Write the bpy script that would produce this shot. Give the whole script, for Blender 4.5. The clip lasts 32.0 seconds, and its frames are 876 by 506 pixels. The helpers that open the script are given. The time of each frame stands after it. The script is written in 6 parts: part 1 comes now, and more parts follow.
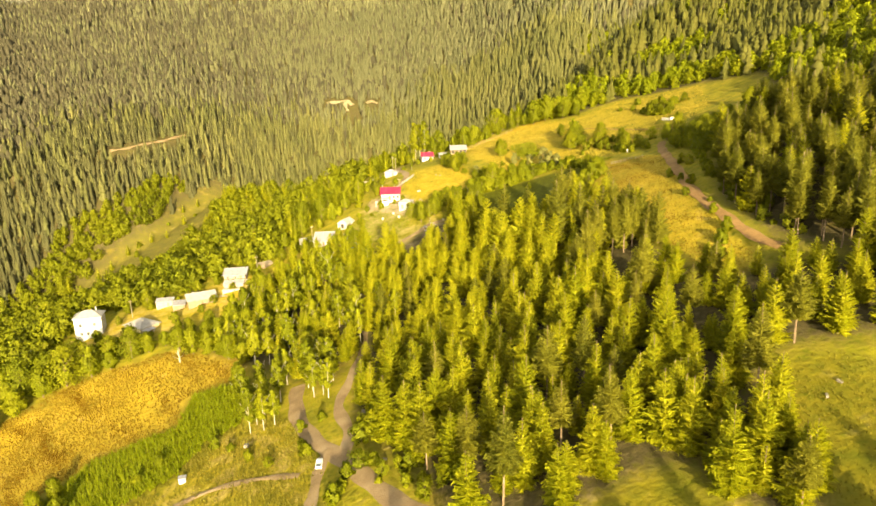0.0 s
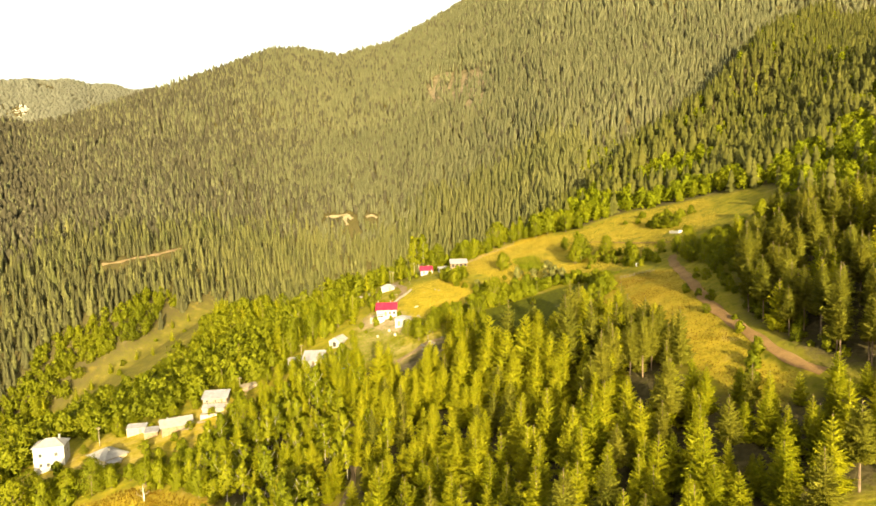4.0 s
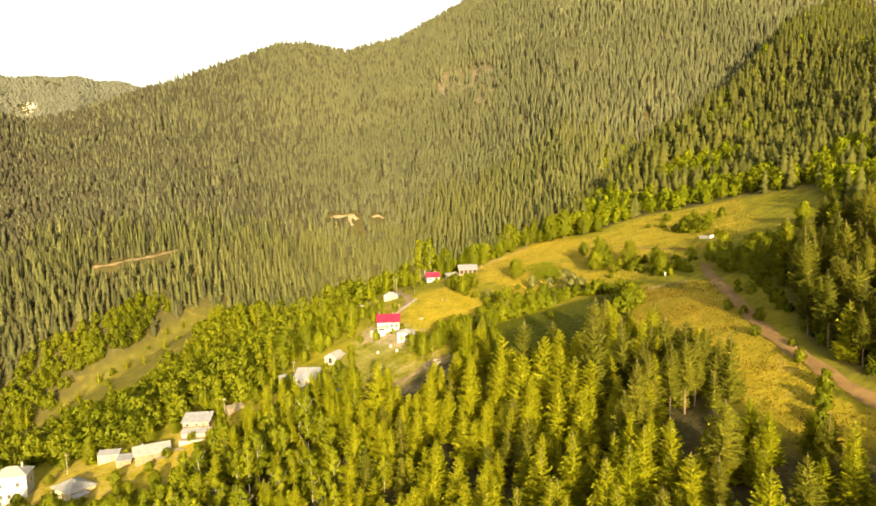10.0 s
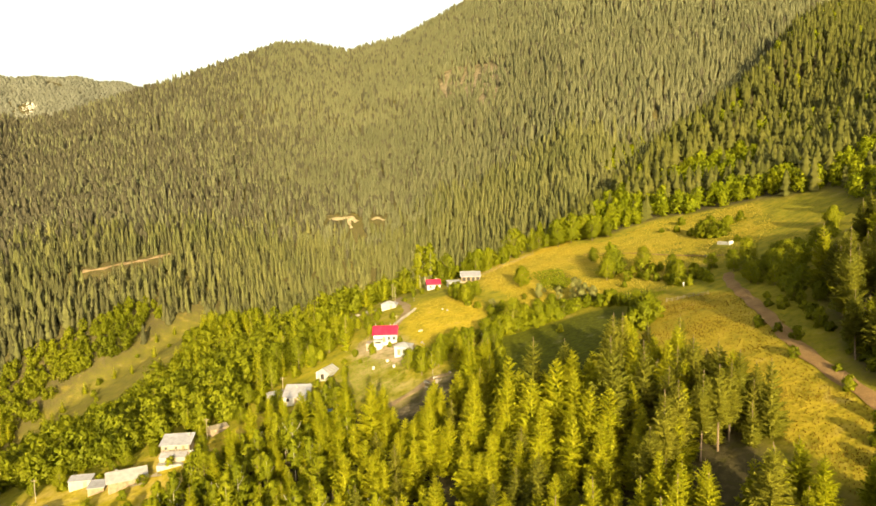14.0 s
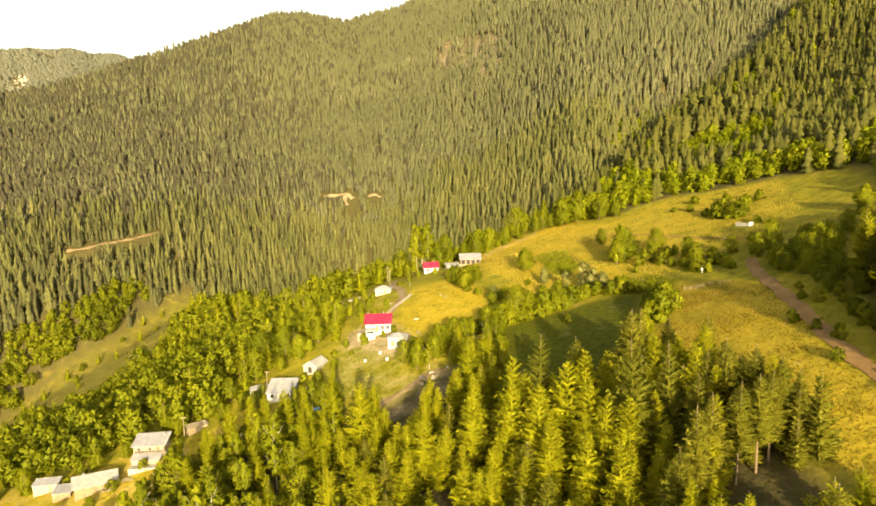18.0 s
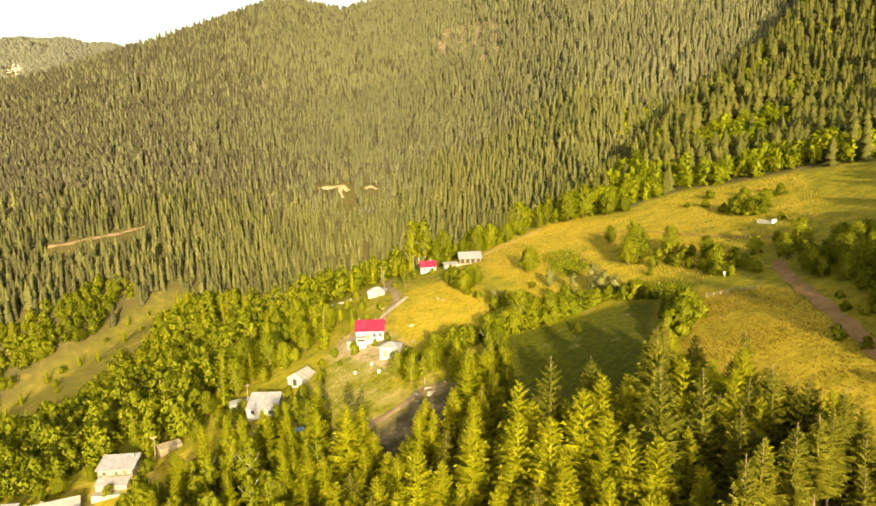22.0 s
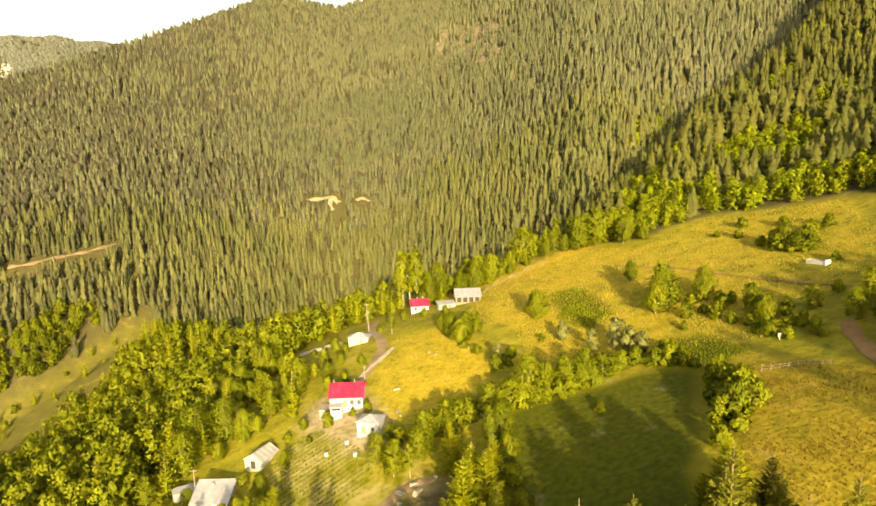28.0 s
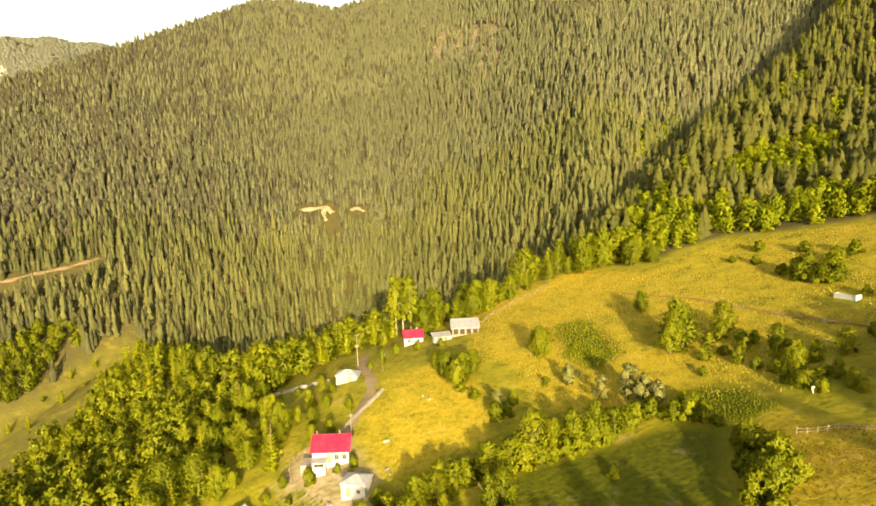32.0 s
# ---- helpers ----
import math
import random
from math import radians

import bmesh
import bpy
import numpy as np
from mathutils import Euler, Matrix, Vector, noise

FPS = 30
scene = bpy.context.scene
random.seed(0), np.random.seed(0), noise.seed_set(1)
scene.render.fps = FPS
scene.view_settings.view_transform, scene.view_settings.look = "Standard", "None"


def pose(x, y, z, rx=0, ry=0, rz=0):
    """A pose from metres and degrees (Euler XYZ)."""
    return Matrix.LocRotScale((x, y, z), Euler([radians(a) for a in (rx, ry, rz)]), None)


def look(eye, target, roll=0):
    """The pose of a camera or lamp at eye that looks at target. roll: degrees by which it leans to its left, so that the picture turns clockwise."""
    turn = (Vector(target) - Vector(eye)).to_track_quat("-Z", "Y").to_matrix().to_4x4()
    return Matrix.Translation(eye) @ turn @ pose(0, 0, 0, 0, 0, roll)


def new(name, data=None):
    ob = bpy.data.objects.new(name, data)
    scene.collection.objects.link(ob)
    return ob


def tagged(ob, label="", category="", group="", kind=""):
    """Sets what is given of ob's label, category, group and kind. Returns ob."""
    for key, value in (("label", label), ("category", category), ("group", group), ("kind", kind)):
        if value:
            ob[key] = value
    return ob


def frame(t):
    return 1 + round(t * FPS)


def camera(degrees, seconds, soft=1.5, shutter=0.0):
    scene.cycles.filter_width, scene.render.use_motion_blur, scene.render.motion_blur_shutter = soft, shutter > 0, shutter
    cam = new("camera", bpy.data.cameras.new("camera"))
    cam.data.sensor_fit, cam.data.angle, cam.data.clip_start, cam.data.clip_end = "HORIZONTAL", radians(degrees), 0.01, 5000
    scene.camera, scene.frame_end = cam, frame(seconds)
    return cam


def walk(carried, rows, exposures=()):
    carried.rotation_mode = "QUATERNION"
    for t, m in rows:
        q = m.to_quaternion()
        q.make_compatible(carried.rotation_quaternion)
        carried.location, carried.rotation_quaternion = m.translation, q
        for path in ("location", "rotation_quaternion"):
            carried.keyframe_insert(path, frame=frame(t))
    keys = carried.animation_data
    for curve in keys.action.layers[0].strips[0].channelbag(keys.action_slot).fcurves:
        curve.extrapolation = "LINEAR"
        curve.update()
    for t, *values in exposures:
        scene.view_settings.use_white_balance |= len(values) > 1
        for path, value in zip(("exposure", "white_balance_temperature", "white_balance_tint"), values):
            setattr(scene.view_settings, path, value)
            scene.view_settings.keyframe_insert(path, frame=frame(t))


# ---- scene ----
cam = camera(64.3, 32.0, soft=1.62)
METRES, EYE, TILT, LEAN, TURN = 180.0, 100.0, -15.0, 2.0, 0.0
ROWS = [
    (0.0, 0.0, 0.0, 0.0, 0.0, 0.0, -0.0),
    (0.5, 0.0013, 0.0145, 0.0035, 0.04, 1.15, 0.05),
    (1.0, 0.002, 0.0283, 0.0058, 0.06, 2.7, 0.03),
    (1.5, 0.0028, 0.0424, 0.0073, 0.07, 4.28, 0.0),
    (2.0, 0.0038, 0.0566, 0.009, 0.08, 5.82, 0.01),
    (2.5, 0.0045, 0.0704, 0.011, 0.09, 7.32, -0.01),
    (3.0, 0.0052, 0.0842, 0.0129, 0.09, 8.79, -0.01),
    (3.5, 0.0054, 0.0977, 0.0139, 0.08, 9.33, -0.06),
    (5.5, 0.0076, 0.1534, 0.0246, 0.1, 9.25, -0.06),
    (6.0, 0.0085, 0.167, 0.0287, 0.15, 9.24, -0.05),
    (6.5, 0.0093, 0.1805, 0.033, 0.22, 9.24, -0.09),
    (7.0, 0.0096, 0.1928, 0.037, 0.32, 9.23, -0.13),
    (7.5, 0.0101, 0.2063, 0.0411, 0.45, 9.23, -0.16),
    (8.0, 0.0105, 0.2196, 0.0456, 0.55, 9.21, -0.24),
    (8.5, 0.011, 0.233, 0.0498, 0.67, 9.21, -0.31),
    (9.0, 0.0113, 0.2465, 0.0541, 0.76, 9.21, -0.34),
    (9.5, 0.0118, 0.2602, 0.0581, 0.81, 9.21, -0.36),
    (10.0, 0.0122, 0.2736, 0.0623, 0.85, 9.2, -0.38),
    (10.5, 0.0127, 0.2872, 0.0667, 0.88, 9.2, -0.4),
    (11.0, 0.0132, 0.3006, 0.071, 0.94, 9.21, -0.42),
    (11.5, 0.0136, 0.314, 0.0753, 0.99, 9.21, -0.43),
    (12.0, 0.0139, 0.3275, 0.0795, 1.03, 9.21, -0.48),
    (12.5, 0.0141, 0.341, 0.0836, 1.03, 9.22, -0.49),
    (13.0, 0.0144, 0.3545, 0.0877, 1.03, 9.23, -0.48),
    (13.5, 0.0149, 0.3682, 0.0917, 1.05, 9.24, -0.45),
    (14.0, 0.0152, 0.383, 0.096, 1.06, 9.23, -0.45),
    (14.5, 0.0157, 0.3978, 0.1004, 1.06, 9.24, -0.44),
    (16.5, 0.0175, 0.4554, 0.117, 1.04, 9.19, -0.5),
    (17.0, 0.0177, 0.4711, 0.1218, 1.04, 8.65, -0.5),
    (17.5, 0.0179, 0.4847, 0.1261, 1.04, 7.92, -0.49),
    (18.0, 0.0183, 0.4976, 0.1307, 1.04, 7.18, -0.47),
    (18.5, 0.0185, 0.5132, 0.135, 1.03, 6.45, -0.47),
    (19.0, 0.019, 0.5288, 0.1403, 1.05, 6.32, -0.46),
    (19.5, 0.0195, 0.542, 0.1446, 1.06, 6.32, -0.46),
    (20.0, 0.0199, 0.5548, 0.149, 1.05, 6.3, -0.44),
    (20.5, 0.0205, 0.5693, 0.1528, 1.06, 6.34, -0.45),
    (21.0, 0.0207, 0.5824, 0.1571, 1.05, 6.33, -0.42),
    (21.5, 0.021, 0.5969, 0.1615, 1.03, 6.35, -0.44),
    (22.0, 0.0216, 0.6138, 0.1667, 1.03, 6.35, -0.41),
    (22.5, 0.022, 0.6273, 0.1709, 1.02, 6.35, -0.43),
    (23.0, 0.0224, 0.6421, 0.175, 1.01, 6.35, -0.45),
    (23.5, 0.0229, 0.6577, 0.1797, 1.01, 6.36, -0.47),
    (24.0, 0.0241, 0.7011, 0.1937, 1.0, 6.36, -0.45),
    (24.5, 0.0252, 0.7267, 0.2062, 1.0, 6.37, -0.44),
    (25.0, 0.026, 0.7481, 0.2183, 0.98, 6.39, -0.48),
    (25.5, 0.0272, 0.7697, 0.2328, 0.97, 6.34, -0.46),
    (27.5, 0.0295, 0.8176, 0.2644, 0.94, 6.31, -0.52),
    (28.0, 0.0299, 0.8293, 0.2725, 0.94, 6.29, -0.53),
    (28.5, 0.0305, 0.8401, 0.2798, 0.94, 6.28, -0.52),
    (29.0, 0.0312, 0.852, 0.2878, 0.94, 6.28, -0.48),
    (29.5, 0.0318, 0.8637, 0.296, 0.92, 6.28, -0.45),
    (30.0, 0.0324, 0.8755, 0.3039, 0.9, 6.28, -0.44),
    (30.5, 0.0328, 0.8873, 0.3121, 0.88, 6.28, -0.44),
    (31.0, 0.0334, 0.9, 0.3206, 0.87, 6.26, -0.43),
    (31.5, 0.0342, 0.9137, 0.3299, 0.85, 6.26, -0.43),
    (32.0, 0.0349, 0.9284, 0.3398, 0.83, 6.27, -0.45),
]
walk(
    cam,
    [(t, pose(0, 0, EYE, TILT, LEAN, TURN) @ pose(METRES * x, METRES * y, METRES * z, 90 + pitch, roll, yaw)) for t, x, y, z, yaw, pitch, roll in ROWS],
    [(0.0, 2.24, 8100, 3), (2.0, 2.22, 8100, 3), (3.5, 2.13, 8100, 3), (6.0, 1.96, 8100, 3), (9.0, 1.92, 8100, 3), (14.0, 1.90, 8100, 3), (22.0, 1.95, 8100, 3), (32.0, 1.97, 8100, 3)],
)

# ---- sky and sun ----
SUN_EL, SUN_AZ = 13.0, 172.0  # degrees above the horizon, and round from +y over +x
world = bpy.data.worlds.new("sky")
scene.world = world
world.use_nodes = True
wt = world.node_tree
wt.nodes.clear()
sky = wt.nodes.new("ShaderNodeTexSky")
sky.sky_type, sky.sun_disc = "NISHITA", False
sky.sun_elevation, sky.sun_rotation = radians(SUN_EL), radians(SUN_AZ)
sky.air_density, sky.dust_density, sky.ozone_density = 1.0, 5.0, 0.6
wb = wt.nodes.new("ShaderNodeBackground")
wb.inputs["Strength"].default_value = 0.08
wo = wt.nodes.new("ShaderNodeOutputWorld")
haze = wt.nodes.new("ShaderNodeHueSaturation")  # a milky summer evening sky
haze.inputs["Saturation"].default_value, haze.inputs["Value"].default_value = 0.4, 1.5
wt.links.new(sky.outputs[0], haze.inputs["Color"])
wt.links.new(haze.outputs[0], wb.inputs[0])
wt.links.new(wb.outputs[0], wo.inputs[0])
sun = new("sun", bpy.data.lights.new("sun", "SUN"))
sun.data.energy, sun.data.angle, sun.data.color = 4.8, radians(0.6), (1.0, 0.84, 0.55)
sa, se = radians(SUN_AZ), radians(SUN_EL)
sun.matrix_world = look((math.sin(sa) * 300 * math.cos(se), math.cos(sa) * 300 * math.cos(se), 300 * math.sin(se)), (0, 0, 0))


# ---- materials ----
def material(name, shades, size=1.0, rough=0.85, bump=0.3, fine=None, island=0.0, thing=0.0, metallic=0.0, detail=4.0):
    """Noise at two scales between shades, a fine relief, and optional change from piece to piece or thing to thing."""
    m = bpy.data.materials.new(name)
    m.use_nodes = True
    n, l = m.node_tree.nodes, m.node_tree.links
    bsdf = n["Principled BSDF"]
    bsdf.inputs["Roughness"].default_value = rough
    bsdf.inputs["Metallic"].default_value = metallic
    bsdf.inputs["Specular IOR Level"].default_value = 0.25
    co = n.new("ShaderNodeTexCoord")
    big, small = n.new("ShaderNodeTexNoise"), n.new("ShaderNodeTexNoise")
    big.inputs["Scale"].default_value, big.inputs["Detail"].default_value = 1.0 / size, detail
    small.inputs["Scale"].default_value, small.inputs["Detail"].default_value = 1.0 / (fine or size * 0.12), 3.0
    l.new(co.outputs["Object"], big.inputs["Vector"])
    l.new(co.outputs["Object"], small.inputs["Vector"])
    add = n.new("ShaderNodeMath")
    add.operation = "MULTIPLY_ADD"
    l.new(small.outputs["Fac"], add.inputs[0])
    add.inputs[1].default_value = 0.45
    l.new(big.outputs["Fac"], add.inputs[2])
    value = add
    for amount, socket in ((island, "Random Per Island"), (thing, "Random")):
        if amount:
            src = n.new("ShaderNodeNewGeometry" if "Island" in socket else "ShaderNodeObjectInfo")
            mix = n.new("ShaderNodeMath")
            mix.operation = "MULTIPLY_ADD"
            l.new(src.outputs[socket], mix.inputs[0])
            mix.inputs[1].default_value = amount
            l.new(value.outputs[0], mix.inputs[2])
            value = mix
    span = n.new("ShaderNodeMapRange")
    span.inputs["From Min"].default_value = 0.45 + 0.1 * (island + thing)
    span.inputs["From Max"].default_value = 1.0 + 0.9 * (island + thing)
    l.new(value.outputs[0], span.inputs["Value"])
    ramp = n.new("ShaderNodeValToRGB")
    e = ramp.color_ramp.elements
    while len(e) < len(shades):
        e.new(0.5)
    for k, c in enumerate(shades):
        e[k].position, e[k].color = k / max(1, len(shades) - 1), (*c, 1)
    l.new(span.outputs[0], ramp.inputs[0])
    l.new(ramp.outputs[0], bsdf.inputs["Base Color"])
    if bump:
        b = n.new("ShaderNodeBump")
        b.inputs["Strength"].default_value, b.inputs["Distance"].default_value = bump, (fine or size * 0.12)
        l.new(small.outputs["Fac"], b.inputs["Height"])
        l.new(b.outputs[0], bsdf.inputs["Normal"])
    return m


def leafy(name, shades, size, island, thing):
    """Foliage: some light comes through the leaves."""
    m = material(name, shades, size, 0.6, 0.0, fine=size * 0.2, island=island, thing=thing)
    n, l = m.node_tree.nodes, m.node_tree.links
    bsdf, out = n["Principled BSDF"], n["Material Output"]
    bsdf.inputs["Specular IOR Level"].default_value = 0.08
    tr, mix = n.new("ShaderNodeBsdfTranslucent"), n.new("ShaderNodeMixShader")
    l.new(bsdf.inputs["Base Color"].links[0].from_socket, tr.inputs["Color"])
    mix.inputs[0].default_value = 0.38
    l.new(bsdf.outputs[0], mix.inputs[1])
    l.new(tr.outputs[0], mix.inputs[2])
    l.new(mix.outputs[0], out.inputs["Surface"])
    return m


NEEDLES = leafy("spruce_needles", ((0.0845, 0.1006, 0.006), (0.1524, 0.1616, 0.008), (0.2101, 0.2065, 0.012), (0.2678, 0.2504, 0.017)), 2.5, 0.35, 0.4)
# mountain needles: olive at the foot, greyer farther up, with haze painted in
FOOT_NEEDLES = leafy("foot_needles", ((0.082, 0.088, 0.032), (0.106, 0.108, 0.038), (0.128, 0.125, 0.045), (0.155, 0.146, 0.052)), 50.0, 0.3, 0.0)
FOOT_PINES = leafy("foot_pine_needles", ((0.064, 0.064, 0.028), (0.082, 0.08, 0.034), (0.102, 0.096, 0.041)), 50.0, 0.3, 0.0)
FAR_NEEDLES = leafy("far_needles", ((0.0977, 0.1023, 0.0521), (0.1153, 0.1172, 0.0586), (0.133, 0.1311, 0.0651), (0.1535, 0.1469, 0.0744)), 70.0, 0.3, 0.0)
HILL_NEEDLES = leafy("hill_needles", ((0.056, 0.06, 0.015), (0.084, 0.085, 0.02), (0.116, 0.11, 0.027)), 30.0, 0.5, 0.0)
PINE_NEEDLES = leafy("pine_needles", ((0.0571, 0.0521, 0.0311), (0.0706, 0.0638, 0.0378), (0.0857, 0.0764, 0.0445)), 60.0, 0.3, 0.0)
# aerial haze over the distant hills, painted in as a paler, greyer green
HAZY_WOODS = leafy("hazed_distant_woods", ((0.0978, 0.1001, 0.0738), (0.1232, 0.1235, 0.09), (0.153, 0.1496, 0.1098)), 220.0, 0.3, 0.0)
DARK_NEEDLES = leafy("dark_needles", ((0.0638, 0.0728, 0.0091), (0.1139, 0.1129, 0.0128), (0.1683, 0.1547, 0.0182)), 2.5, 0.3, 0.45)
LEAVES = leafy("green_leaves", ((0.0715, 0.0887, 0.0052), (0.1268, 0.1379, 0.0072), (0.195, 0.1945, 0.0117)), 1.8, 0.2, 0.6)
FAR_LEAVES = leafy("wood_leaves", ((0.0715, 0.0874, 0.0059), (0.1202, 0.131, 0.0078), (0.1755, 0.1775, 0.0117)), 30.0, 0.35, 0.0)
BRIGHT_LEAVES = leafy("bright_leaves", ((0.0921, 0.1184, 0.0059), (0.1513, 0.1711, 0.0085), (0.217, 0.2204, 0.0132)), 30.0, 0.35, 0.0)
SILVER_LEAVES = leafy("silver_leaves", ((0.091, 0.0962, 0.0273), (0.1495, 0.1495, 0.0455), (0.208, 0.2015, 0.0715)), 1.5, 0.4, 0.4)
CORN = leafy("crop_leaves", ((0.078, 0.105, 0.004), (0.125, 0.148, 0.007), (0.18, 0.188, 0.012)), 3.0, 0.5, 0.0)
DRY_GRASS = leafy("dry_grass", ((0.202, 0.1485, 0.0229), (0.3267, 0.2495, 0.04), (0.4396, 0.3505, 0.0744)), 8.0, 0.6, 0.0)
HAY = leafy("ripe_hay", ((0.0761, 0.04, 0.0032), (0.1258, 0.0693, 0.0053), (0.1755, 0.1066, 0.0107)), 8.0, 0.6, 0.0)
WEEDS = leafy("weeds", ((0.078, 0.078, 0.0104), (0.1365, 0.1202, 0.0156), (0.2015, 0.1658, 0.0292)), 6.0, 0.6, 0.0)
BARK = material("bark", ((0.065, 0.0455, 0.0292), (0.13, 0.091, 0.0585), (0.195, 0.143, 0.0975)), 0.6, 0.9, 0.6, thing=0.3)
PALE_BARK = material("pale_bark", ((0.16, 0.135, 0.095), (0.25, 0.225, 0.175), (0.33, 0.31, 0.255)), 0.5, 0.85, 0.4, thing=0.2)
ROAD = material("gravel_road", ((0.1105, 0.0748, 0.039), (0.1625, 0.1137, 0.0618), (0.2145, 0.1593, 0.0943)), 5.0, 0.95, 0.5, fine=0.35)
PALE_EARTH = material("pale_earth", ((0.1404, 0.1092, 0.0624), (0.2106, 0.1716, 0.1014), (0.2964, 0.2418, 0.156)), 6.0, 0.95, 0.5, fine=0.6)
EARTH_ROAD = material("earth_road", ((0.1092, 0.0615, 0.0234), (0.1638, 0.0966, 0.0374), (0.2184, 0.1346, 0.0562)), 5.0, 0.95, 0.5, fine=0.35)
PLASTER = material("white_plaster", ((0.2415, 0.2314, 0.2147), (0.3019, 0.2952, 0.2817), (0.3488, 0.3421, 0.3287)), 2.2, 0.85, 0.15, fine=0.12)
CREAM = material("cream_plaster", ((0.2122, 0.181, 0.1186), (0.2683, 0.2309, 0.156), (0.312, 0.2746, 0.1934)), 1.8, 0.88, 0.2, fine=0.12)
PINKISH = material("rough_pink_plaster", ((0.1685, 0.1264, 0.0983), (0.2246, 0.1797, 0.146), (0.2808, 0.2359, 0.1966)), 1.2, 0.9, 0.3, fine=0.1)
TIN = material("weathered_tin", ((0.1292, 0.1261, 0.1196), (0.1875, 0.181, 0.1745), (0.2456, 0.2392, 0.2294)), 1.6, 0.5, 0.2, fine=0.25, thing=0.2)
PALE_TIN = material("pale_tin", ((0.1488, 0.1452, 0.155), (0.2009, 0.1973, 0.2093), (0.2454, 0.2418, 0.2557)), 1.6, 0.5, 0.15, fine=0.25)
RED_TIN = material("red_tin", ((0.1872, 0.0078, 0.0265), (0.2574, 0.0125, 0.039), (0.312, 0.0312, 0.0585)), 1.4, 0.42, 0.12, fine=0.25)
WOOD = material("old_boards", ((0.091, 0.065, 0.039), (0.169, 0.1235, 0.078), (0.247, 0.195, 0.1365)), 0.7, 0.9, 0.4, thing=0.3)
PALE_WOOD = material("sunbleached_wood", ((0.13, 0.104, 0.065), (0.1885, 0.156, 0.1073), (0.247, 0.2113, 0.156)), 0.7, 0.9, 0.4, thing=0.3)
CHALK = material("chalk_cliff", ((0.1872, 0.1685, 0.1373), (0.2746, 0.2558, 0.2246), (0.3619, 0.3432, 0.312)), 25.0, 0.95, 0.4, fine=6.0)
STONE = material("pale_stone", ((0.1144, 0.0988, 0.078), (0.1664, 0.1482, 0.1248), (0.2184, 0.2002, 0.1742)), 0.8, 0.95, 0.6, thing=0.4)
CONCRETE = material("concrete", ((0.1638, 0.1521, 0.1346), (0.2223, 0.2106, 0.1901), (0.2691, 0.2574, 0.2398)), 1.2, 0.9, 0.3)
# near-black: paints in shade at openings, and colours the dark back roof
DARK = material("dark_opening", ((0.02, 0.018, 0.015), (0.035, 0.03, 0.026)), 1.0, 0.9, 0.0)
BLUE = material("blue_tarpaulin", ((0.065, 0.143, 0.2925), (0.104, 0.208, 0.377), (0.182, 0.2925, 0.429)), 0.8, 0.5, 0.3)
CAR_WHITE = material("white_car_paint", ((0.74, 0.74, 0.73), (0.80, 0.80, 0.79)), 1.0, 0.25, 0.0)
RUBBER = material("rubber", ((0.02, 0.02, 0.02), (0.035, 0.035, 0.035)), 0.3, 0.8, 0.1)
METAL = material("grey_metal", ((0.40, 0.40, 0.41), (0.55, 0.55, 0.56)), 0.4, 0.35, 0.1, metallic=0.8)
GLASS = bpy.data.materials.new("window_glass")
GLASS.use_nodes = True
gb = GLASS.node_tree.nodes["Principled BSDF"]
gb.inputs["Base Color"].default_value, gb.inputs["Roughness"].default_value = (0.04, 0.05, 0.06, 1), 0.08
gb.inputs["Specular IOR Level"].default_value = 0.6

# ---- the lie of the land ----
NEAR = (33.95, 24.78, 9.59, -0.58, -2.01, -1.68, 1.61, -0.13, 0.42, 0.39)
LATTICE_X, LATTICE_Y, LATTICE_STEP = -180.0, 100.0, 60.0
LATTICE = (
    (1.3, 5.1, 5.9, 6.1, 1.5, -5.0, -3.9),
    (0.3, 0.9, -3.1, -3.9, 1.1, -2.1, -4.6),
    (2.3, -6.5, -7.9, -8.5, 3.4, 7.0, 0.2),
    (15.5, 2.0, -6.9, -7.5, 2.6, 7.2, 2.5),
    (2.2, 1.7, 2.3, 3.0, -4.1, -3.5, -0.1),
    (-14.1, -9.5, 6.4, 9.5, -1.6, -4.3, 0.5),
    (-11.7, -15.7, -5.8, -1.7, -0.7, -1.8, 1.3),
)
CREST_X = (-2000, -300, -200, -120, -60, 27, 70, 160, 308, 500, 2000)
CREST_Y = (900, 630, 580, 480, 445, 466, 492, 612, 740, 960, 2700)
# far mountain, seen as spokes from the origin: azimuth, foot distance and height, ridge distance and elevation
SPOKE_AZ = (-75, -45, -32, -29.6, -27.5, -23.7, -18, -12.7, -10.6, -7.6, -3.5, 1.3, 8.7, 14.3, 22.3, 35, 60)
FOOT_R = (760, 720, 690, 675, 666, 649, 680, 720, 734, 753, 740, 700, 545, 660, 820, 1000, 1500)
FOOT_Z = (30, 40, 42, 41.5, 41, 40, 44, 52, 54, 58, 60, 60, 50, 92, 156, 240, 380)
RIDGE_R = (1300, 1200, 1150, 1175, 1195, 1250, 1320, 1490, 1520, 1560, 1600, 1600, 1500, 1450, 1450, 1500, 1900)
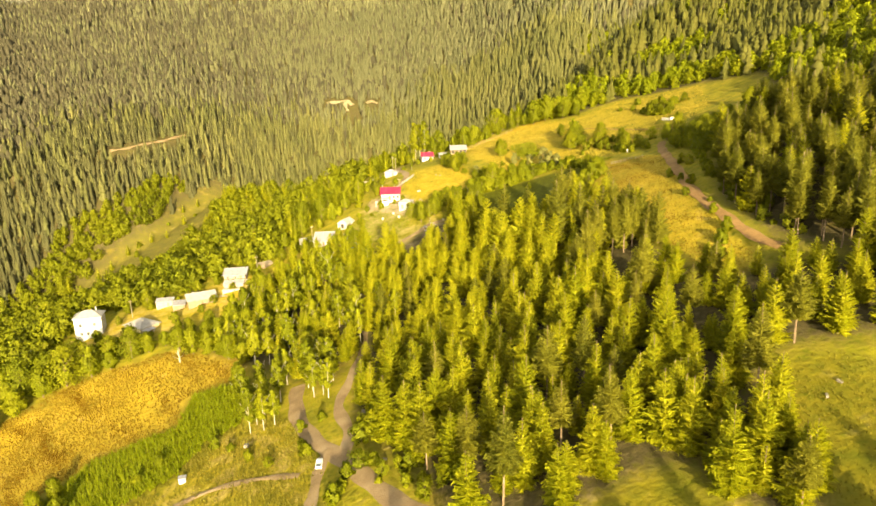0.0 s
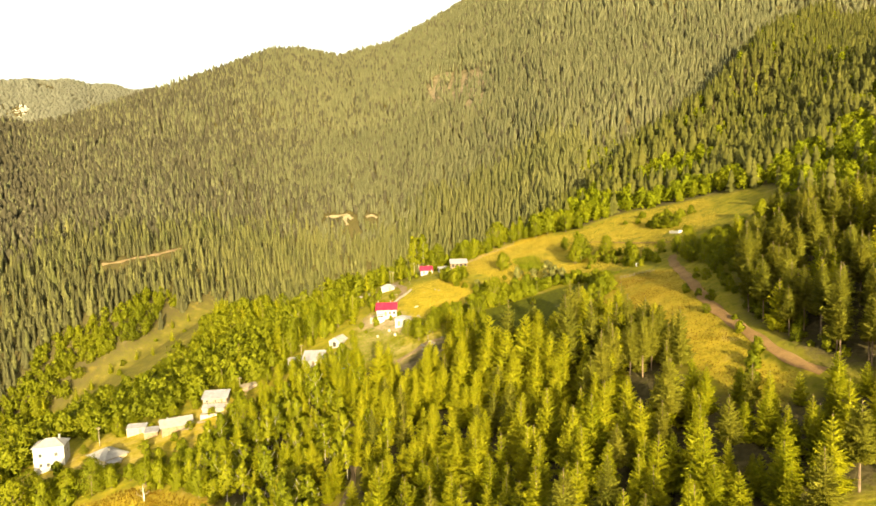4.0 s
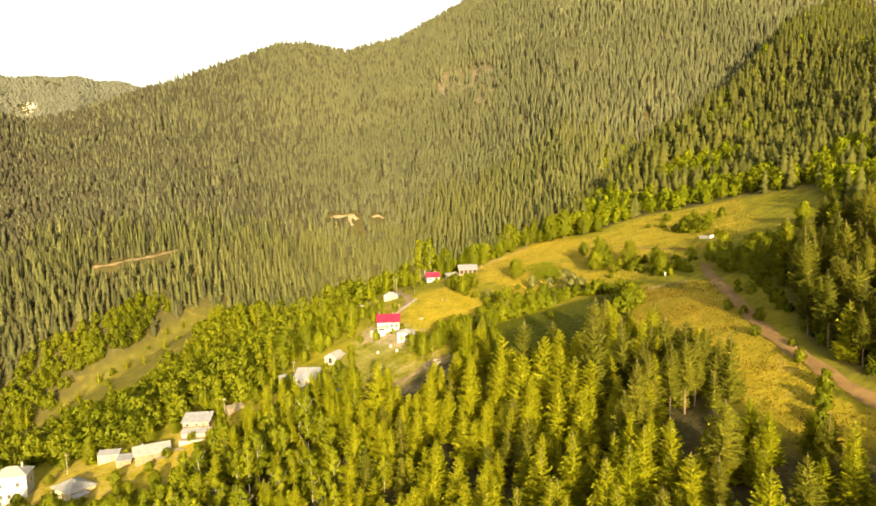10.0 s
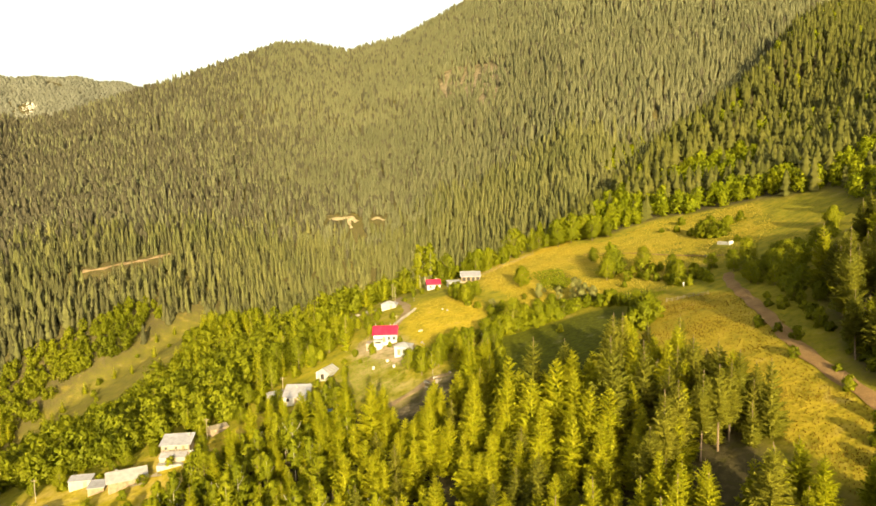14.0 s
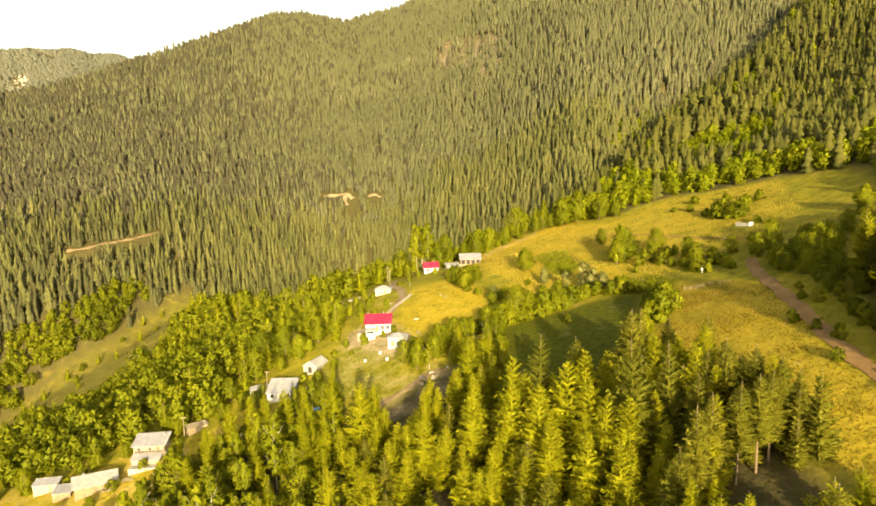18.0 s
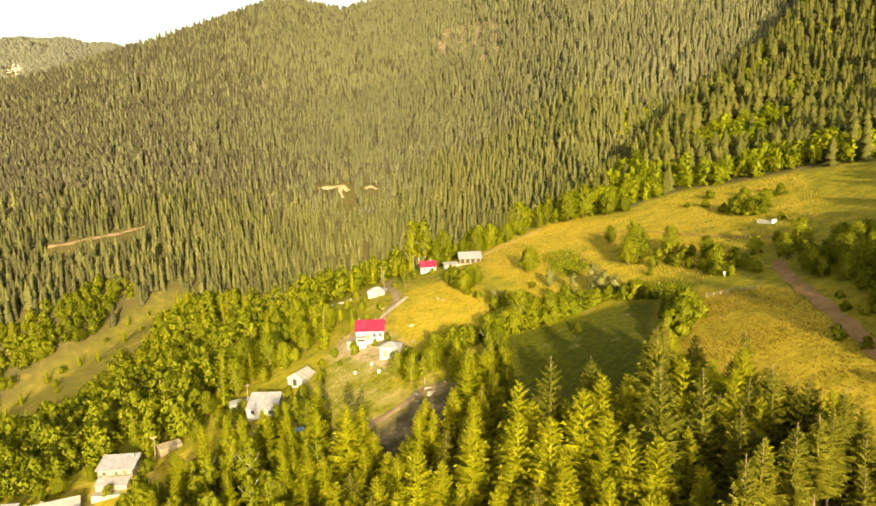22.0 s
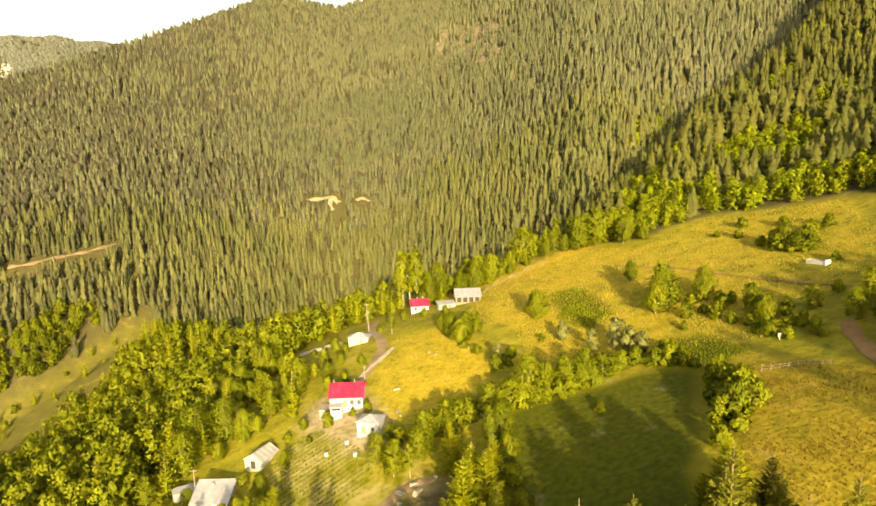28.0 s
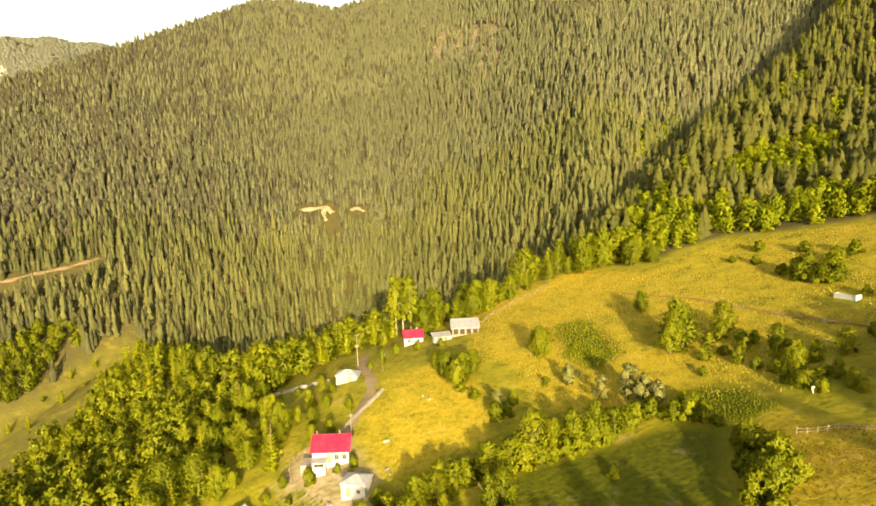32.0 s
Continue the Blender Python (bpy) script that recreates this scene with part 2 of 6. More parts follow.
RIDGE_EL = (5.0, 5.2, 5.6, 4.9, 5.4, 6.7, 8.75, 10.7, 10.75, 10.2, 11.1, 13.5, 17.0, 18.5, 18.5, 17.5, 16.0)


def smooth_max(a, b, k):
    h = np.clip(0.5 + 0.5 * (a - b) / k, 0, 1)
    return b + (a - b) * h + k * h * (1 - h)


def lattice(x, y):
    """Gentle swells of the near hill: a cubic B-spline over a coarse lattice."""
    gy, gx = np.array(LATTICE).shape
    grid = np.zeros((gy + 4, gx + 4))
    grid[2:-2, 2:-2] = LATTICE
    fx = np.clip((x - LATTICE_X) / LATTICE_STEP + 2, 1, gx + 1.999)
    fy = np.clip((y - LATTICE_Y) / LATTICE_STEP + 2, 1, gy + 1.999)
    ix, iy = np.floor(fx).astype(int), np.floor(fy).astype(int)
    tx, ty = fx - ix, fy - iy

    def weights(t):
        return ((1 - t) ** 3 / 6, (3 * t**3 - 6 * t**2 + 4) / 6, (-3 * t**3 + 3 * t**2 + 3 * t + 1) / 6, t**3 / 6)

    wx, wy = weights(tx), weights(ty)
    out = np.zeros_like(x, dtype=float)
    for j in range(4):
        for i in range(4):
            out += wy[j] * wx[i] * grid[np.clip(iy + j - 1, 0, gy + 3), np.clip(ix + i - 1, 0, gx + 3)]
    return out


def ripple(x, y, size, seed):
    """Cheap smooth noise from a few crossed waves, about -1 to 1."""
    a = np.sin(x / size + 1.7 * np.sin(y / size * 0.7 + seed)) * np.cos(y / size * 1.1 + seed * 2.3)
    b = np.sin((x + y) / size * 1.9 + seed * 1.3 + np.sin(x / size * 1.3)) * 0.5
    return (a + b) / 1.5


def near_hill(x, y):
    cx, cy = np.clip(x, -260, 340), np.clip(y, 90, 760)
    u, v = cx / 100, (cy - 300) / 100
    c = NEAR
    z = (c[0] + c[1] * u + c[2] * v + c[3] * u * u + c[4] * u * v + c[5] * v * v
         + c[6] * u**3 + c[7] * u * u * v + c[8] * u * v * v + c[9] * v**3)
    z = z + 0.25 * (x - cx) + 0.12 * (y - cy) + lattice(x, y)
    over = y - np.interp(x, CREST_X, CREST_Y)
    z = z + 24 * np.clip((x - 85) / 90, 0, 1) * np.exp(-(((over + 22) / 40) ** 2))
    return z - 0.6 * np.maximum(over, 0) ** 2 / (np.maximum(over, 0) + 40)


def far_mountain(x, y):
    r = np.hypot(x, y)
    az = np.degrees(np.arctan2(x, y))
    fr, fz = np.interp(az, SPOKE_AZ, FOOT_R), np.interp(az, SPOKE_AZ, FOOT_Z)
    rr = np.interp(az, SPOKE_AZ, RIDGE_R)
    rz = 97 + np.tan(np.radians(np.interp(az, SPOKE_AZ, RIDGE_EL))) * (rr - 30)
    up = fz + (rz - fz) * np.clip((r - fr) / (rr - fr), 0, 1) ** 0.96
    swell = np.clip((r - fr) / 300, 0, 1) * np.clip((rr - r) / 300, 0.1, 1)
    up = up + (ripple(x, y, 95, 1.0) * 9 + ripple(x, y, 38, 4.0) * 2.5) * swell
    past = y - np.interp(x, CREST_X, CREST_Y)  # the ravine behind the wooded hill
    up = up - 7 * np.clip((x - 85) / 40, 0, 1) * np.exp(-(((past - 34) / 26) ** 2))
    down = rz - 0.35 * (r - rr)
    z = np.where(r < fr, fz - 0.62 * (fr - r), np.where(r < rr, up, down))
    return np.where(np.abs(az) > 75, -60, z)


def height(x, y):
    x, y = np.asarray(x, dtype=float), np.asarray(y, dtype=float)
    z = smooth_max(near_hill(x, y), far_mountain(x, y), 7)
    r, az = np.hypot(x, y), np.degrees(np.arctan2(x, y))
    hills = (572 + 6 * np.sin(az * 0.9 + 1.0) + 4 * np.sin(az * 2.3 + 1) - 26 * np.clip((az + 28.5) / 7, 0, 1) + 7 * ripple(x, y, 120, 3.0)) * np.exp(-(((r - 3000) / 700) ** 2))
    hills = hills * np.clip((az + 60) / 20, 0, 1) * np.clip((2 - az) / 14, 0, 1)
    return np.maximum(z, -62 + hills)


# ---- mesh helpers ----
def mesh_from(name, verts, faces, mat, smooth=False, normals=None):
    """A mesh from an (n, 3) array and an (m, k) array of corners."""
    verts, faces = np.asarray(verts, dtype=np.float32), np.asarray(faces, dtype=np.int32)
    me = bpy.data.meshes.new(name)
    me.vertices.add(len(verts))
    me.vertices.foreach_set("co", verts.ravel())
    k = faces.shape[1]
    me.loops.add(faces.size)
    me.loops.foreach_set("vertex_index", faces.ravel())
    me.polygons.add(len(faces))
    me.polygons.foreach_set("loop_start", np.arange(0, faces.size, k, dtype=np.int32))
    me.polygons.foreach_set("loop_total", np.full(len(faces), k, dtype=np.int32))
    if smooth or normals is not None:
        me.polygons.foreach_set("use_smooth", np.ones(len(faces), dtype=bool))
    me.update(calc_edges=True)
    if normals is not None:  # leaves catch the light as the crown's whole surface does
        me.normals_split_custom_set_from_vertices(np.asarray(normals, dtype=np.float32))
    me.materials.append(mat)
    return me


def part(name, source, mat, parent, label=""):
    """Links a bmesh or a mesh as one part under a thing."""
    if isinstance(source, bmesh.types.BMesh):
        me = bpy.data.meshes.new(name)
        source.to_mesh(me)
        source.free()
        me.materials.append(mat)
    else:
        me = source
    ob = new(name, me)
    ob.parent = parent
    return tagged(ob, label) if label else ob


def thing(name, m, label, category, group=""):
    ob = new(name)
    ob.empty_display_size = 0.3
    ob.matrix_world = m
    return tagged(ob, label, category, group)


def box(bm, x0, y0, z0, x1, y1, z1, bevel=0.0):
    out = bmesh.ops.create_cube(bm, size=1.0)["verts"]
    for v in out:
        v.co = Vector(((x0 + x1) / 2 + v.co.x * (x1 - x0), (y0 + y1) / 2 + v.co.y * (y1 - y0), (z0 + z1) / 2 + v.co.z * (z1 - z0)))
    if bevel:
        edges = list({e for v in out for e in v.link_edges})
        bmesh.ops.bevel(bm, geom=edges, offset=bevel, segments=1, affect="EDGES")
    return bm


def boxed(*a, bevel=0.0):
    return box(bmesh.new(), *a, bevel=bevel)


def solid(rings, cap=True):
    """A skin over rings of equally many points, closed at both ends."""
    bm = bmesh.new()
    loops = [[bm.verts.new(p) for p in r] for r in rings]
    for a, b in zip(loops, loops[1:]):
        for i in range(len(a)):
            j = (i + 1) % len(a)
            bm.faces.new((a[i], a[j], b[j], b[i]))
    if cap:
        bm.faces.new(loops[0][::-1])
        bm.faces.new(loops[-1])
    bmesh.ops.recalc_face_normals(bm, faces=bm.faces)
    return bm


def tube(points, radii, sides=6):
    """A tapered round bar along points."""
    rings = []
    for k, (p, r) in enumerate(zip(points, radii)):
        a, b = Vector(points[max(0, k - 1)]), Vector(points[min(len(points) - 1, k + 1)])
        d = (b - a).normalized()
        u = d.orthogonal().normalized()
        w = d.cross(u)
        rings.append([Vector(p) + r * (math.cos(t) * u + math.sin(t) * w) for t in (2 * math.pi * i / sides for i in range(sides))])
    return solid(rings)


def inside(poly, x, y):
    hit = np.zeros(np.shape(x), dtype=bool)
    n = len(poly)
    for i in range(n):
        (x0, y0), (x1, y1) = poly[i], poly[(i + 1) % n]
        if y0 != y1:
            cross = ((y0 > y) != (y1 > y)) & (x < (x1 - x0) * (y - y0) / (y1 - y0) + x0)
            hit ^= cross
    return hit


def ground_z(x, y):
    return float(height(x, y))


def spline(points, step):
    """A smooth line through plan points, at even steps."""
    pts = [np.array(p, dtype=float) for p in points]
    pts = [2 * pts[0] - pts[1]] + pts + [2 * pts[-1] - pts[-2]]
    out = []
    for a, b, c, d in zip(pts, pts[1:], pts[2:], pts[3:]):
        n = max(2, int(np.linalg.norm(c - b) / step))
        for k in range(n):
            t = k / n
            out.append(0.5 * (2 * b + (c - a) * t + (2 * a - 5 * b + 4 * c - d) * t**2 + (3 * b - a - 3 * c + d) * t**3))
    out.append(pts[-2])
    return np.array(out)


# ---- plan of the ground: fields, tracks and clearings ----
GOLDEN_FIELD = ((-170, 233), (-142, 247), (-108, 253), (-76, 235), (-70, 220), (-88, 218), (-87, 198), (-112, 193), (-126, 180), (-146, 160), (-175, 165))
CORN_FIELD = ((-87, 216), (-67, 217), (-63, 189), (-72, 183), (-76, 170), (-94, 160), (-112, 158), (-122, 172), (-110, 192), (-86, 198))
ROADSIDE = ((-72, 183), (-60, 190), (-50, 188), (-36, 165), (-30, 130), (-40, 105), (-95, 105), (-110, 152), (-78, 168))
EAST_FIELD = ((78, 329), (96, 300), (90, 262), (86, 232), (86, 209), (88, 190), (84, 180), (74, 182), (69, 200), (66, 228), (63, 246), (60, 262), (56, 278), (62, 300), (70, 318))
SOUTH_MEADOW = ((70, 142), (82, 141), (90, 132), (86, 112), (72, 98), (64, 100), (66, 117), (66, 130))
SOUTH_GLADE = ((28, 116), (36, 121), (44, 119), (49, 110), (48, 98), (26, 98))
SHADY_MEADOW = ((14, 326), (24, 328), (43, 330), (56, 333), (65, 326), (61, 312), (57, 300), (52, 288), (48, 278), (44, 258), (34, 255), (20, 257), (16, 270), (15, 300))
KNOLL_FIELD = ((-20, 352), (-17, 380), (-14, 394), (4, 394), (14, 372), (17, 357), (12, 341), (0, 336), (-9, 336), (-17, 344))
CREST_FIELD = ((10, 410), (16, 432), (41, 464), (68, 462), (85, 450), (118, 462), (157, 430), (146, 380), (118, 350), (92, 352), (84, 335), (70, 342), (60, 345), (46, 342), (28, 352), (22, 385), (14, 390))
VALLEY_MEADOW = ((-268, 440), (-258, 474), (-247, 490), (-240, 503), (-226, 518), (-215, 542), (-203, 578), (-190, 590), (-178, 586), (-176, 520), (-174, 492), (-180, 470), (-178, 436), (-200, 424), (-222, 398), (-240, 408))
GARDEN = ((-46, 324), (-42, 337), (-34, 341), (-21, 329), (-15, 317), (-19, 308), (-31, 305), (-40, 307))
CROP_PATCH = ((42, 412), (53, 411), (57, 378), (47, 368), (40, 382))
GREEN_PATCH = ((63, 349), (75, 347), (82, 331), (70, 326), (62, 336))
HOUSE_TERRACE = ((-170, 272), (-165, 296), (-130, 298), (-95, 308), (-84, 305), (-86, 292), (-100, 280), (-120, 265), (-150, 262))
YARD = ((-40, 354), (-34, 358), (-22, 354), (-12, 336), (-14, 326), (-22, 326), (-30, 338), (-38, 342))
CLEARING = ((-98, 752), (-90, 747), (-80, 745), (-83, 736), (-92, 728), (-97, 740))
BANKS = (  # bare earth showing in the mountain forest: line, width, room
    (((-119, 755), (-110, 761), (-100, 765), (-92, 755)), 5.0, 5.5), (((-101, 762), (-99, 754), (-96, 745)), 3.0, 3.0), (((-77, 755), (-72, 758), (-65, 751)), 3.5, 4.5), (((-281, 593), (-267, 597), (-258, 607), (-248, 618), (-239, 630), (-232, 640)), 2.8, 3.4))
VALLEY_GROVE = ((-310, 430), (-268, 438), (-256, 474), (-249, 505), (-225, 517), (-219, 548), (-210, 576), (-222, 580), (-240, 560), (-256, 540), (-285, 520))
BARE_FLOOR = ((45, 198), (56, 188), (66, 196), (67, 208), (60, 213), (49, 210))
ROAD_GLADE = ((-28, 290), (-20, 283), (-3, 284), (6, 293), (4, 308), (-8, 314), (-24, 308))
HOUSE_SLOPE = ((-114, 268), (-98, 281), (-87, 303), (-73, 314), (-60, 326), (-54, 316), (-64, 305), (-76, 292), (-90, 266))
SCREE = ((-17, 1168), (7, 1170), (44, 1125), (85, 1060), (80, 960), (49, 890), (24, 963), (-9, 1064))
OPEN_LAND = (GOLDEN_FIELD, CORN_FIELD, ROADSIDE, EAST_FIELD, SOUTH_MEADOW, SOUTH_GLADE, SHADY_MEADOW, KNOLL_FIELD, CREST_FIELD, VALLEY_MEADOW, GARDEN, HOUSE_TERRACE, HOUSE_SLOPE, YARD)

# houses and the room that the trees leave round them: x, y, radius
ROOM = ((-152, 281, 8), (-131, 274, 9), (-125, 293, 5), (-108, 288, 8), (-117, 287, 5), (-94, 300, 8), (-92, 292, 6), (-83, 311, 4), (-56, 317, 8), (-55, 309, 6), (-47, 332, 6), (-26, 348, 8), (-25, 341, 5), (-18, 333, 5), (-8, 421, 7), (10, 418, 8), (2, 416, 5), (-29, 397, 6), (-41, 301, 4), (121, 378, 6), (88, 331, 3))
TRACKS = {  # name: (plan points, width)
    "main_road": (((10, 108), (-2, 122), (-13, 134), (-21, 146), (-29, 158), (-37, 169), (-44, 183), (-47, 195), (-48, 203)), 4.6),
    "upper_road": (((-27, 156), (-27.5, 169), (-32, 182), (-31, 194), (-29, 206), (-28, 214)), 3.2),
    "wood_track": (((-28, 213), (-28, 224), (-31, 244), (-32, 262), (-30, 284)), 1.9),
    "garden_track": (((-30, 284), (-27, 292), (-20, 298), (-12, 303), (-6, 308), (0, 308)), 2.8),
    "field_track": (((-34, 128), (-33, 142), (-33, 156), (-32, 162)), 3.0),
    "verge_track": (((-80, 152), (-65, 158), (-52, 158), (-38, 154)), 2.0),
    "east_road": (((104, 330), (98, 310), (91, 270), (87, 238), (88, 210), (90, 194), (93, 186)), 3.5),
    "village_lane": (((-26, 424), (-26, 412), (-20.5, 392), (-19.5, 382), (-22, 369), (-26, 358)), 3.4),
    "crest_path": (((70, 430), (88, 410), (98, 392), (108, 372), (118, 352)), 1.0),
}

# ---- ground: one sheet to the horizon ----
def spread(fine0, fine1, step, far0, far1, mid0, mid1):
    """Grid lines, even between fine0 and fine1 and ever wider beyond."""
    inner = list(np.arange(fine0, fine1 + 0.1, step))
    gap, a = step, fine1
    while a < far1:
        gap = min(gap * 1.09, 6 if a < mid1 else 130)
        a += gap
        inner.append(a)
    gap, a = step, fine0
    while a > far0:
        gap = min(gap * 1.09, 6 if a > mid0 else 130)
        a -= gap
        inner.insert(0, a)
    return np.array(inner)


GX = spread(-200, 150, 2.5, -4600, 4600, -330, 300)
GY = spread(95, 470, 2.5, -3000, 4900, 80, 850)
gx, gy = np.meshgrid(GX, GY)
gz = height(gx, gy)
nx, ny = len(GX), len(GY)
idx = np.arange(nx * ny).reshape(ny, nx)
quads = np.stack([idx[:-1, :-1], idx[:-1, 1:], idx[1:, 1:], idx[1:, :-1]], -1).reshape(-1, 4)

jx, jy = gx + ripple(gx, gy, 3.5, 2.0) * 1.2, gy + ripple(gx, gy, 4.1, 5.0) * 1.2
cover = np.zeros((ny, nx, 4))
for zone, channel, amount in (
    (GOLDEN_FIELD, 0, 0.5), (EAST_FIELD, 0, 0.36), (KNOLL_FIELD, 0, 0.42), (CREST_FIELD, 0, 0.36), (ROADSIDE, 0, 0.24), (SOUTH_GLADE, 0, 0.12), (SOUTH_GLADE, 1, 0.46), (SOUTH_MEADOW, 1, 0.48), (ROADSIDE, 2, 0.12), (HOUSE_SLOPE, 0, 0.4), (HOUSE_SLOPE, 2, 0.12), (ROAD_GLADE, 2, 0.22), (BARE_FLOOR, 3, 0.9),
    (SOUTH_MEADOW, 0, 0.2), (CORN_FIELD, 1, 0.6), (GARDEN, 2, 0.25), (CROP_PATCH, 1, 0.8), (GREEN_PATCH, 1, 0.8),
    # full dark crop colour on SHADY_MEADOW paints in the shade of the wood
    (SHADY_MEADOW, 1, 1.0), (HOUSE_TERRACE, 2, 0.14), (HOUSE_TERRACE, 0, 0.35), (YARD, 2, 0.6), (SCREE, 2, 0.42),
):
    cover[..., channel] = np.maximum(cover[..., channel], inside(zone, jx, jy) * amount)
cover[..., 0] *= np.where(inside(CREST_FIELD, jx, jy), np.interp(gx, (55, 105), (1, 0.45)), 1)
crest_gold = 0.8 * np.clip(1 - np.abs(gy - np.interp(gx, CREST_X, CREST_Y) + 16) / 16, 0, 1) * ((gx > -10) & (gx < 90))
cover[..., 0] = np.maximum(cover[..., 0], crest_gold)
opened = np.zeros_like(gx, dtype=bool)
for zone in OPEN_LAND:
    opened |= inside(zone, jx, jy)
NEAR_WOOD = ((-3, 124), (20, 110), (28, 120), (44, 122), (51, 111), (56, 100), (65, 102), (65, 132), (70, 146), (92, 144), (104, 136), (122, 140), (122, 160), (104, 172), (92, 176), (80, 180), (71, 187), (65, 197), (64, 225), (60, 245), (56, 256), (45, 256), (36, 254), (18, 255), (13, 268), (11, 292), (7, 316), (2, 308), (-12, 302), (-28, 284), (-31, 262), (-28, 222), (-25, 204), (-25, 196), (-26, 176), (-18, 158), (-8, 146))
MIXED_WOOD = ((-84, 236), (-90, 258), (-78, 284), (-66, 300), (-54, 310), (-40, 304), (-26, 292), (-30, 284), (-32, 262), (-29, 222), (-34, 206), (-36, 200), (-50, 208), (-62, 222))
EAST_WOOD = ((95, 184), (93, 204), (92, 226), (99, 250), (108, 270), (122, 284), (140, 290), (150, 290), (175, 250), (170, 170), (130, 150), (112, 160), (102, 182))
WEST_WOOD = ((-300, 300), (-175, 262), (-168, 300), (-130, 304), (-100, 314), (-84, 312), (-68, 326), (-52, 346), (-42, 352), (-44, 372), (-62, 404), (-58, 420), (-30, 436), (-14, 436), (-20, 456), (-60, 470), (-110, 500), (-160, 560), (-196, 590), (-260, 600), (-300, 560))
HILL_WOOD = ((72, 474), (90, 462), (120, 468), (160, 432), (180, 400), (165, 330), (185, 290), (330, 300), (420, 420), (480, 700), (430, 880), (330, 770), (240, 690), (160, 625), (100, 540), (70, 500))
wooded = (far_mountain(gx, gy) > near_hill(gx, gy) - 2) | (np.hypot(gx, gy) > 1700)
for zone in (NEAR_WOOD, MIXED_WOOD, EAST_WOOD, HILL_WOOD):
    wooded |= inside(zone, jx, jy)
cover[..., 3] = np.where(wooded & ~opened, np.where((far_mountain(gx, gy) > near_hill(gx, gy) - 2) & (np.hypot(gx, gy) < 1700), 0.66, 0.75), np.where(inside(VALLEY_MEADOW, jx, jy), 0.45, np.where(inside(SOUTH_MEADOW, jx, jy) | inside(SOUTH_GLADE, jx, jy), 0.2, np.where(inside(GOLDEN_FIELD, jx, jy), 0.5, np.where(inside(EAST_FIELD, jx, jy), 0.24, 0.12)))))
far_land = np.hypot(gx, gy) > 1800
cover[..., 3] = np.where(far_land, 0.7, cover[..., 3])
cover[..., 2] = np.where(far_land, 0.1, cover[..., 2])
for _ in range(5):
    cover[1:-1, 1:-1] = 0.5 * cover[1:-1, 1:-1] + 0.125 * (cover[:-2, 1:-1] + cover[2:, 1:-1] + cover[1:-1, :-2] + cover[1:-1, 2:])


